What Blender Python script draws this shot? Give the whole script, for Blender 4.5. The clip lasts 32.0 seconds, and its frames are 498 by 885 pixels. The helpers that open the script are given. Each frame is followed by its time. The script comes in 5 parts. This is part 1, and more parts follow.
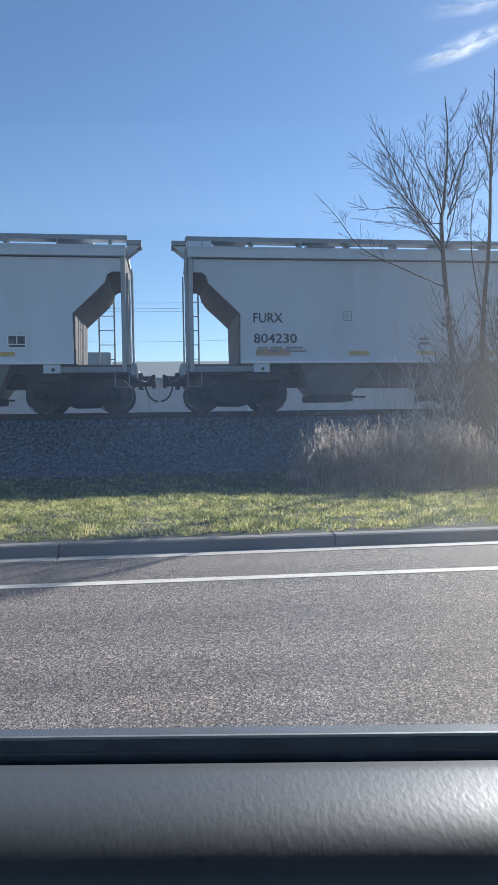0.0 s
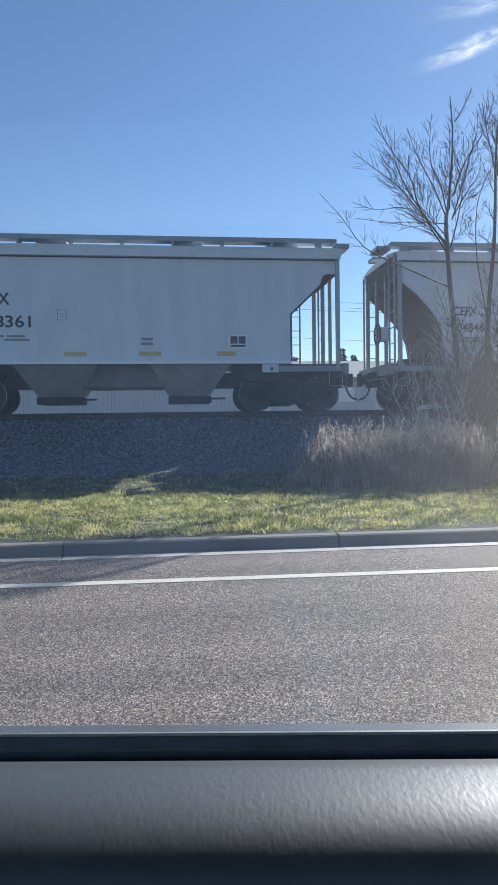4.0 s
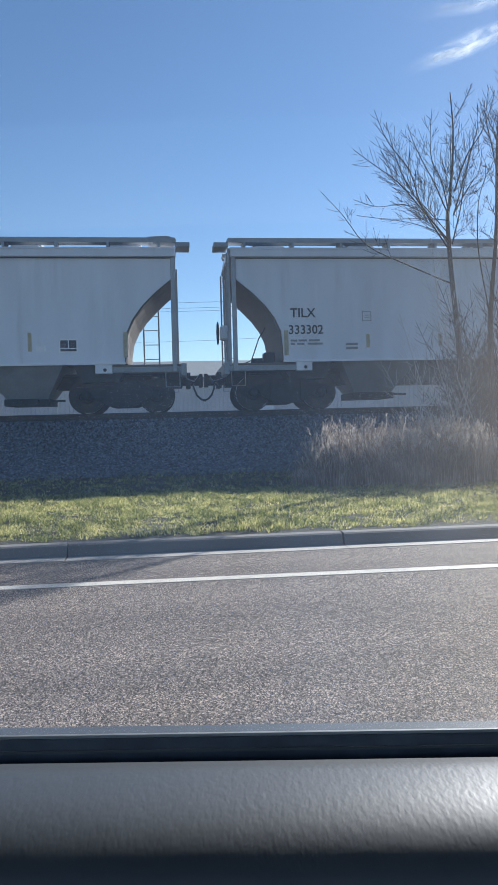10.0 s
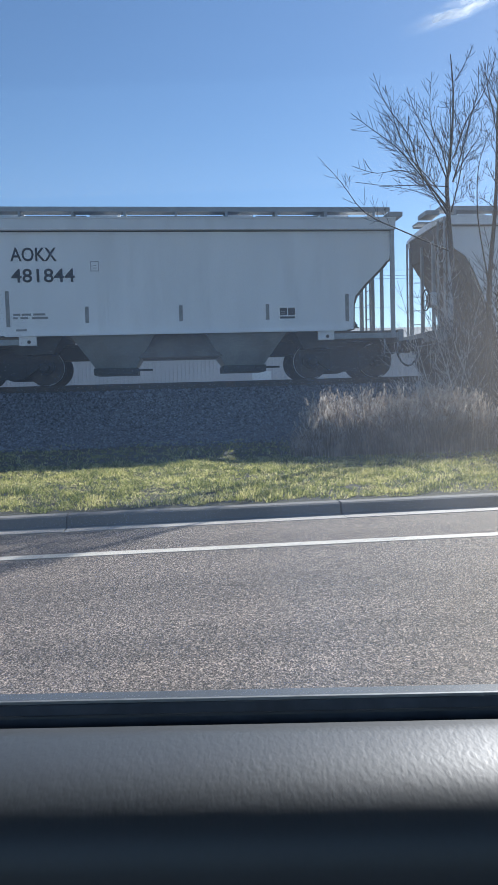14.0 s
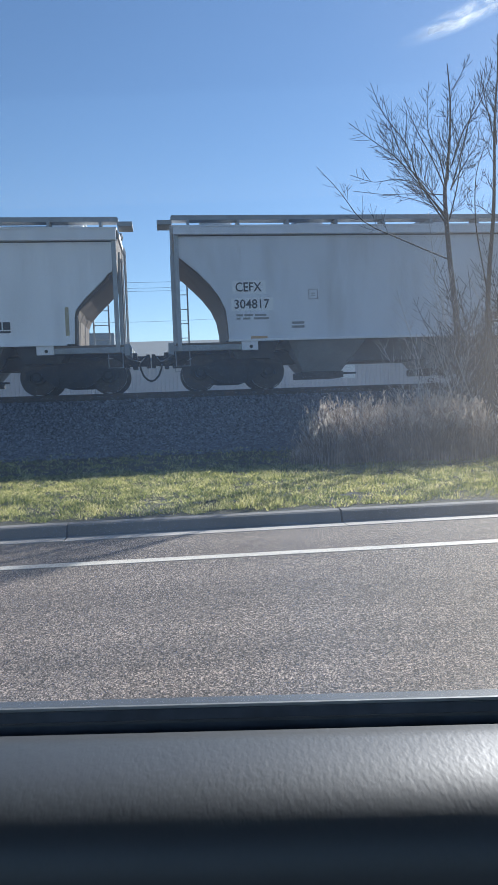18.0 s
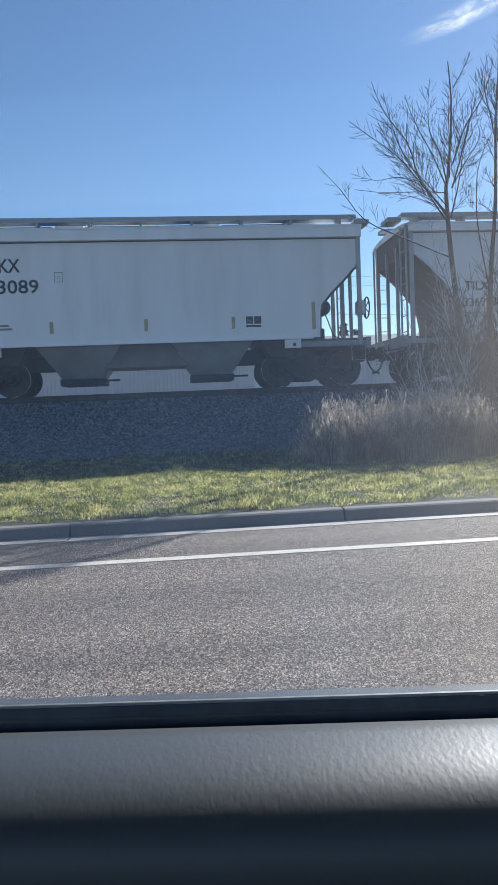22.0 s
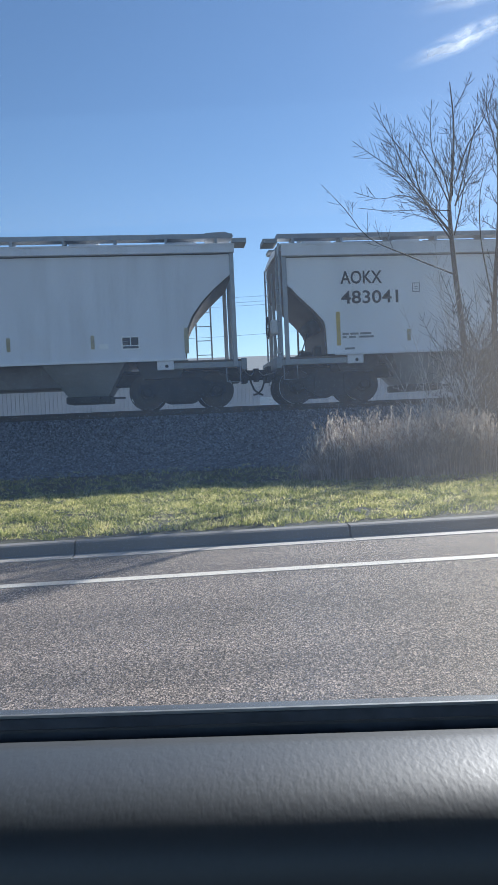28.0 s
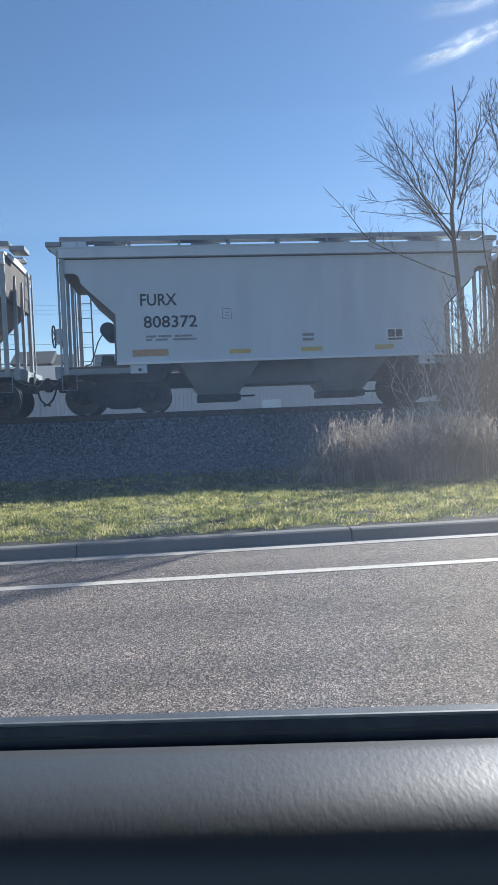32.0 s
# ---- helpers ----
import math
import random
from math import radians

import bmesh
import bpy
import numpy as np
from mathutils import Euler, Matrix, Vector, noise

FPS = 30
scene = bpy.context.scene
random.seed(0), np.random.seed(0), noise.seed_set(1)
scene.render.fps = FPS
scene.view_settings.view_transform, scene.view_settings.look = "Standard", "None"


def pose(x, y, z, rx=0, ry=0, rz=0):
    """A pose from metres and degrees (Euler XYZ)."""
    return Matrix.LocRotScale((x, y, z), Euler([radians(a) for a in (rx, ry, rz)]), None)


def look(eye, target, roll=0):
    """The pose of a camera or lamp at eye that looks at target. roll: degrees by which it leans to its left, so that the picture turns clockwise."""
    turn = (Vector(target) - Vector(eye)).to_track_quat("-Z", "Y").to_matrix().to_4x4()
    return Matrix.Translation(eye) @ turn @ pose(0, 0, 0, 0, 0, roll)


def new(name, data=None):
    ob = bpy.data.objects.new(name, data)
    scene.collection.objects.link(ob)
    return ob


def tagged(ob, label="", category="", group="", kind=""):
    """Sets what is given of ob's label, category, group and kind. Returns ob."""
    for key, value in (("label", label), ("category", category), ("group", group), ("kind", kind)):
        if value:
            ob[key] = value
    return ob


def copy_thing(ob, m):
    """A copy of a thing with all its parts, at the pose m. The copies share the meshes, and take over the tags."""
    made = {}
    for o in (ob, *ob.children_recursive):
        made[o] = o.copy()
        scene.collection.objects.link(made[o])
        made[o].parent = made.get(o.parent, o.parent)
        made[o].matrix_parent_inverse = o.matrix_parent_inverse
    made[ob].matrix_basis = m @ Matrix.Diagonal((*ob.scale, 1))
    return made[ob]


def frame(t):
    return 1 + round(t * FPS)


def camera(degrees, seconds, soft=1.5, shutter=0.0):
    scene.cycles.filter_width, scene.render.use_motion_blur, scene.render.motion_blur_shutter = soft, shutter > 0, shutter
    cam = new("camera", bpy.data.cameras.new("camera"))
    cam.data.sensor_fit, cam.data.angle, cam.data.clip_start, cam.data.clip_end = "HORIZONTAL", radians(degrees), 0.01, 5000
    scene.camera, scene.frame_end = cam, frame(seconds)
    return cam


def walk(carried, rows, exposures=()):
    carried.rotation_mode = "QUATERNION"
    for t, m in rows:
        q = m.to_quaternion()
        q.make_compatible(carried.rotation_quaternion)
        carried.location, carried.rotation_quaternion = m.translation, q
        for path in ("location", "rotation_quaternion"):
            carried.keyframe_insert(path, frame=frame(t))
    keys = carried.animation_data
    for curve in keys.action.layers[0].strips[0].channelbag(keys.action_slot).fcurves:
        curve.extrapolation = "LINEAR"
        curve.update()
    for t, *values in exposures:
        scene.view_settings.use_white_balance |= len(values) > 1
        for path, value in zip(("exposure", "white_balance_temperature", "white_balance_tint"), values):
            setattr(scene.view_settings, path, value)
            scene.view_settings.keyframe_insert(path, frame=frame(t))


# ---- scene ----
EXPO, KELVIN, TINT = 1.0, 5900, 10     # the film's brightness and white balance

def view(turn, tilt, lean, x, y, z):
    """Camera pose: turned to the right of +y, tilted up, leaning."""
    return pose(x, y, z, 0, 0, -turn) @ pose(0, 0, 0, 90 + tilt) @ pose(0, 0, 0, 0, 0, lean)


cam = camera(39.45, 32.0, soft=1.5)
walk(cam, [
    (0, view(6.960, -1.590, -0.877, -0.0096, 0.0000, 1.4041)),
    (0.5, view(6.935, -1.530, -0.724, -0.0094, -0.0002, 1.4067)),
    (1, view(6.916, -1.452, -0.570, -0.0095, -0.0003, 1.4105)),
    (1.5, view(6.880, -1.401, -0.501, -0.0117, -0.0005, 1.4110)),
    (2, view(6.816, -1.461, -0.513, -0.0122, -0.0002, 1.4083)),
    (2.5, view(6.756, -1.568, -0.542, -0.0091, -0.0001, 1.4039)),
    (3, view(6.667, -1.593, -0.707, -0.0069, -0.0001, 1.4008)),
    (3.5, view(6.629, -1.581, -0.761, -0.0068, 0.0005, 1.4007)),
    (5.5, view(6.482, -1.533, -0.906, -0.0042, 0.0002, 1.4004)),
    (6, view(6.479, -1.565, -1.081, 0.0010, -0.0002, 1.4012)),
    (6.5, view(6.558, -1.558, -0.967, -0.0028, 0.0006, 1.4021)),
    (7, view(6.598, -1.480, -0.966, -0.0032, -0.0005, 1.4067)),
    (7.5, view(6.581, -1.391, -1.061, -0.0033, -0.0007, 1.4101)),
    (8, view(6.509, -1.378, -1.215, 0.0005, -0.0007, 1.4066)),
    (8.5, view(6.413, -1.456, -1.426, 0.0015, 0.0001, 1.4014)),
    (9, view(6.304, -1.580, -1.490, 0.0001, 0.0000, 1.4000)),
    (9.5, view(6.261, -1.651, -1.544, -0.0006, 0.0005, 1.3992)),
    (10, view(6.309, -1.651, -1.418, -0.0010, 0.0004, 1.4019)),
    (10.5, view(6.316, -1.603, -1.504, 0.0022, -0.0003, 1.4057)),
    (11, view(6.290, -1.615, -1.494, 0.0031, -0.0005, 1.4045)),
    (11.5, view(6.296, -1.835, -1.510, 0.0013, 0.0004, 1.4013)),
    (12, view(6.285, -2.294, -1.445, 0.0004, 0.0003, 1.4002)),
    (12.5, view(6.305, -2.893, -1.553, -0.0028, 0.0013, 1.3950)),
    (13, view(6.404, -3.498, -1.574, -0.0087, 0.0017, 1.3967)),
    (13.5, view(6.446, -3.915, -1.647, -0.0083, 0.0019, 1.3989)),
    (14, view(6.461, -4.078, -1.653, -0.0078, 0.0016, 1.4000)),
    (14.5, view(6.438, -4.113, -1.667, -0.0058, 0.0017, 1.3980)),
    (16.5, view(6.448, -3.632, -1.961, -0.0027, 0.0015, 1.3948)),
    (17, view(6.464, -3.465, -1.946, -0.0029, 0.0014, 1.3980)),
    (17.5, view(6.464, -3.404, -1.944, -0.0029, 0.0015, 1.3996)),
    (18, view(6.447, -3.368, -1.975, -0.0026, 0.0015, 1.3957)),
    (18.5, view(6.391, -3.424, -2.068, -0.0015, 0.0014, 1.3933)),
    (19, view(6.330, -3.448, -2.211, -0.0001, 0.0014, 1.3926)),
    (19.5, view(6.359, -3.401, -2.153, -0.0007, 0.0017, 1.3936)),
    (20, view(6.395, -3.330, -2.091, -0.0006, 0.0013, 1.3977)),
    (20.5, view(6.389, -3.300, -2.141, 0.0003, 0.0012, 1.3980)),
    (21, view(6.333, -3.337, -2.217, -0.0016, 0.0015, 1.3945)),
    (21.5, view(6.271, -3.398, -2.317, -0.0015, 0.0014, 1.3919)),
    (22, view(6.235, -3.396, -2.320, -0.0011, 0.0017, 1.3911)),
    (22.5, view(6.276, -3.242, -2.411, -0.0008, 0.0015, 1.3934)),
    (23, view(6.335, -2.946, -2.561, 0.0006, 0.0016, 1.3965)),
    (23.5, view(6.311, -2.624, -2.779, 0.0103, -0.0002, 1.3960)),
    (24, view(6.268, -2.377, -2.804, 0.0100, -0.0007, 1.3901)),
    (24.5, view(6.111, -2.258, -2.803, 0.0165, -0.0012, 1.3802)),
    (25, view(5.998, -2.257, -2.625, 0.0133, -0.0011, 1.3811)),
    (25.5, view(5.952, -2.305, -2.458, 0.0077, -0.0010, 1.3863)),
    (27.5, view(5.755, -2.100, -2.612, 0.0110, -0.0010, 1.3807)),
    (28, view(5.809, -1.939, -2.525, 0.0110, -0.0007, 1.3804)),
    (28.5, view(5.843, -1.794, -2.456, 0.0121, -0.0009, 1.3842)),
    (29, view(5.876, -1.663, -2.406, 0.0126, -0.0008, 1.3879)),
    (29.5, view(5.847, -1.583, -2.522, 0.0142, -0.0011, 1.3853)),
    (30, view(5.806, -1.600, -2.539, 0.0139, -0.0007, 1.3821)),
    (30.5, view(5.737, -1.647, -2.549, 0.0138, -0.0008, 1.3802)),
    (31, view(5.695, -1.693, -2.544, 0.0128, -0.0010, 1.3796)),
    (31.5, view(5.646, -1.703, -2.493, 0.0145, -0.0006, 1.3812)),
    (32, view(5.651, -1.728, -2.386, 0.0127, -0.0005, 1.3864)),
], exposures=[(0, EXPO, KELVIN, TINT), (32, EXPO, KELVIN, TINT)])

# ---- light ----
SUN_AZ, SUN_EL = radians(45), radians(33.0)   # azimuth from +y towards +x
world = bpy.data.worlds.new("world")
scene.world = world
world.use_nodes = True
wn = world.node_tree
sky = wn.nodes.new("ShaderNodeTexSky")
sky.sky_type = "NISHITA"
sky.sun_disc = False
sky.sun_elevation, sky.sun_rotation = SUN_EL, SUN_AZ
sky.altitude, sky.air_density, sky.dust_density, sky.ozone_density = 200, 1.0, 0.1, 3.0
wn.nodes["Background"].inputs["Strength"].default_value = 0.06
wn.links.new(sky.outputs[0], wn.nodes["Background"].inputs["Color"])

sun = new("sun", bpy.data.lights.new("sun", "SUN"))
sun.data.energy, sun.data.angle, sun.data.color = 4.6, radians(0.6), (1.0, 0.95, 0.87)
sun.matrix_world = look((0, 0, 0), (-math.sin(SUN_AZ) * math.cos(SUN_EL), -math.cos(SUN_AZ) * math.cos(SUN_EL), -math.sin(SUN_EL)))


# ---- materials ----
def mat(name, col, rough=0.6, metal=0.0, var=0.15, scale=3.0, var2=0.12, scale2=40.0, bump=0.0, bscale=80.0,
        dirt=None, dirt_amount=0.0, stretch=(1, 1, 1), spread=0.0, spec=0.5):
    """A painted or raw surface: two scales of tone, stains of another colour, fine relief."""
    m = bpy.data.materials.new(name)
    m.use_nodes = True
    nt = m.node_tree
    n, l = nt.nodes, nt.links
    bsdf = n["Principled BSDF"]
    bsdf.inputs["Roughness"].default_value, bsdf.inputs["Metallic"].default_value = rough, metal
    bsdf.inputs["Specular IOR Level"].default_value = spec
    tc, info, add, mp = (n.new("ShaderNode" + k) for k in ("TexCoord", "ObjectInfo", "VectorMath", "Mapping"))
    mul = n.new("ShaderNodeMath")
    mul.operation, mul.inputs[1].default_value = "MULTIPLY", 57.0
    l.new(info.outputs["Random"], mul.inputs[0])
    l.new(tc.outputs["Object"], add.inputs[0])
    l.new(mul.outputs[0], add.inputs[1])
    l.new(add.outputs[0], mp.inputs["Vector"])
    mp.inputs["Scale"].default_value = stretch

    def tone(sc, detail, amount, vec):
        t = n.new("ShaderNodeTexNoise")
        t.inputs["Scale"].default_value, t.inputs["Detail"].default_value = sc, detail
        l.new(vec, t.inputs["Vector"])
        r = n.new("ShaderNodeMapRange")
        r.inputs["From Min"].default_value, r.inputs["From Max"].default_value = 0.3, 0.7
        r.inputs["To Min"].default_value, r.inputs["To Max"].default_value = 1 - amount, 1 + amount
        l.new(t.outputs["Fac"], r.inputs["Value"])
        return r.outputs[0]

    a = tone(scale, 4, var, mp.outputs[0])
    b = tone(scale2, 3, var2, add.outputs[0])
    prod = n.new("ShaderNodeMath")
    prod.operation = "MULTIPLY"
    l.new(a, prod.inputs[0])
    l.new(b, prod.inputs[1])
    last = prod.outputs[0]
    if spread:
        rr = n.new("ShaderNodeMapRange")
        rr.inputs["To Min"].default_value, rr.inputs["To Max"].default_value = 1 - spread, 1 + spread
        l.new(info.outputs["Random"], rr.inputs["Value"])
        p2 = n.new("ShaderNodeMath")
        p2.operation = "MULTIPLY"
        l.new(last, p2.inputs[0])
        l.new(rr.outputs[0], p2.inputs[1])
        last = p2.outputs[0]
    base = n.new("ShaderNodeVectorMath")
    base.operation = "SCALE"
    base.inputs[0].default_value = col
    l.new(last, base.inputs["Scale"])
    out = base.outputs[0]
    if dirt:
        t = n.new("ShaderNodeTexNoise")
        t.inputs["Scale"].default_value, t.inputs["Detail"].default_value, t.inputs["Roughness"].default_value = scale * 0.7, 6, 0.65
        l.new(mp.outputs[0], t.inputs["Vector"])
        r = n.new("ShaderNodeMapRange")
        r.inputs["From Min"].default_value, r.inputs["From Max"].default_value = 0.48, 0.75
        r.inputs["To Max"].default_value = dirt_amount
        l.new(t.outputs["Fac"], r.inputs["Value"])
        mix = n.new("ShaderNodeMix")
        mix.data_type = "RGBA"
        l.new(r.outputs[0], mix.inputs["Factor"])
        l.new(out, mix.inputs["A"])
        mix.inputs["B"].default_value = (*dirt, 1)
        out = mix.outputs["Result"]
    l.new(out, bsdf.inputs["Base Color"])
    if bump:
        t = n.new("ShaderNodeTexNoise")
        t.inputs["Scale"].default_value, t.inputs["Detail"].default_value = bscale, 3
        l.new(add.outputs[0], t.inputs["Vector"])
        bp = n.new("ShaderNodeBump")
        bp.inputs["Strength"].default_value, bp.inputs["Distance"].default_value = 1.0, bump
        l.new(t.outputs["Fac"], bp.inputs["Height"])
        l.new(bp.outputs[0], bsdf.inputs["Normal"])
    return m


def asphalt():
    """Worn road: pale and dark chips set in grey binder, faint lanes and patches."""
    m = mat("asphalt", (0.166, 0.133, 0.112), 0.85, var=0.26, scale=1.1, var2=0.0, bump=0.004, bscale=190, stretch=(0.16, 1, 1), spec=0.3)
    nt = m.node_tree
    n, l = nt.nodes, nt.links
    bsdf = n["Principled BSDF"]
    old = bsdf.inputs["Base Color"].links[0].from_socket
    tc = n.new("ShaderNodeTexCoord")
    v = n.new("ShaderNodeTexVoronoi")
    v.inputs["Scale"].default_value = 160
    long = n.new("ShaderNodeMapping")
    long.inputs["Scale"].default_value = (1.0, 0.6, 1.0)
    l.new(tc.outputs["Object"], long.inputs["Vector"])
    l.new(long.outputs[0], v.inputs["Vector"])
    sep = n.new("ShaderNodeSeparateColor")
    l.new(v.outputs["Color"], sep.inputs[0])
    ramp = n.new("ShaderNodeValToRGB")
    e = ramp.color_ramp.elements
    e[0].position, e[0].color = 0.0, (0.08, 0.08, 0.08, 1)
    e[1].position, e[1].color = 1.0, (2.5, 2.38, 2.26, 1)
    for p, c in ((0.3, 0.38), (0.6, 0.76), (0.85, 1.38)):
        k = e.new(p)
        k.color = (c, c, c, 1)
    l.new(sep.outputs[0], ramp.inputs[0])
    mix = n.new("ShaderNodeMix")
    mix.data_type, mix.blend_type = "RGBA", "MULTIPLY"
    mix.inputs["Factor"].default_value = 1.0
    l.new(old, mix.inputs["A"])
    l.new(ramp.outputs[0], mix.inputs["B"])
    # coarser worn spots, so the grain still shows further off
    v2, sep2, span, mix2 = n.new("ShaderNodeTexVoronoi"), n.new("ShaderNodeSeparateColor"), n.new("ShaderNodeMapRange"), n.new("ShaderNodeMix")
    v2.inputs["Scale"].default_value = 46
    l.new(tc.outputs["Object"], v2.inputs["Vector"])
    l.new(v2.outputs["Color"], sep2.inputs[0])
    span.inputs["To Min"].default_value, span.inputs["To Max"].default_value = 0.76, 1.24
    l.new(sep2.outputs[1], span.inputs["Value"])
    mix2.data_type, mix2.blend_type = "RGBA", "MULTIPLY"
    mix2.inputs["Factor"].default_value = 1.0
    l.new(mix.outputs["Result"], mix2.inputs["A"])
    l.new(span.outputs[0], mix2.inputs["B"])
    l.new(mix2.outputs["Result"], bsdf.inputs["Base Color"])
    return m


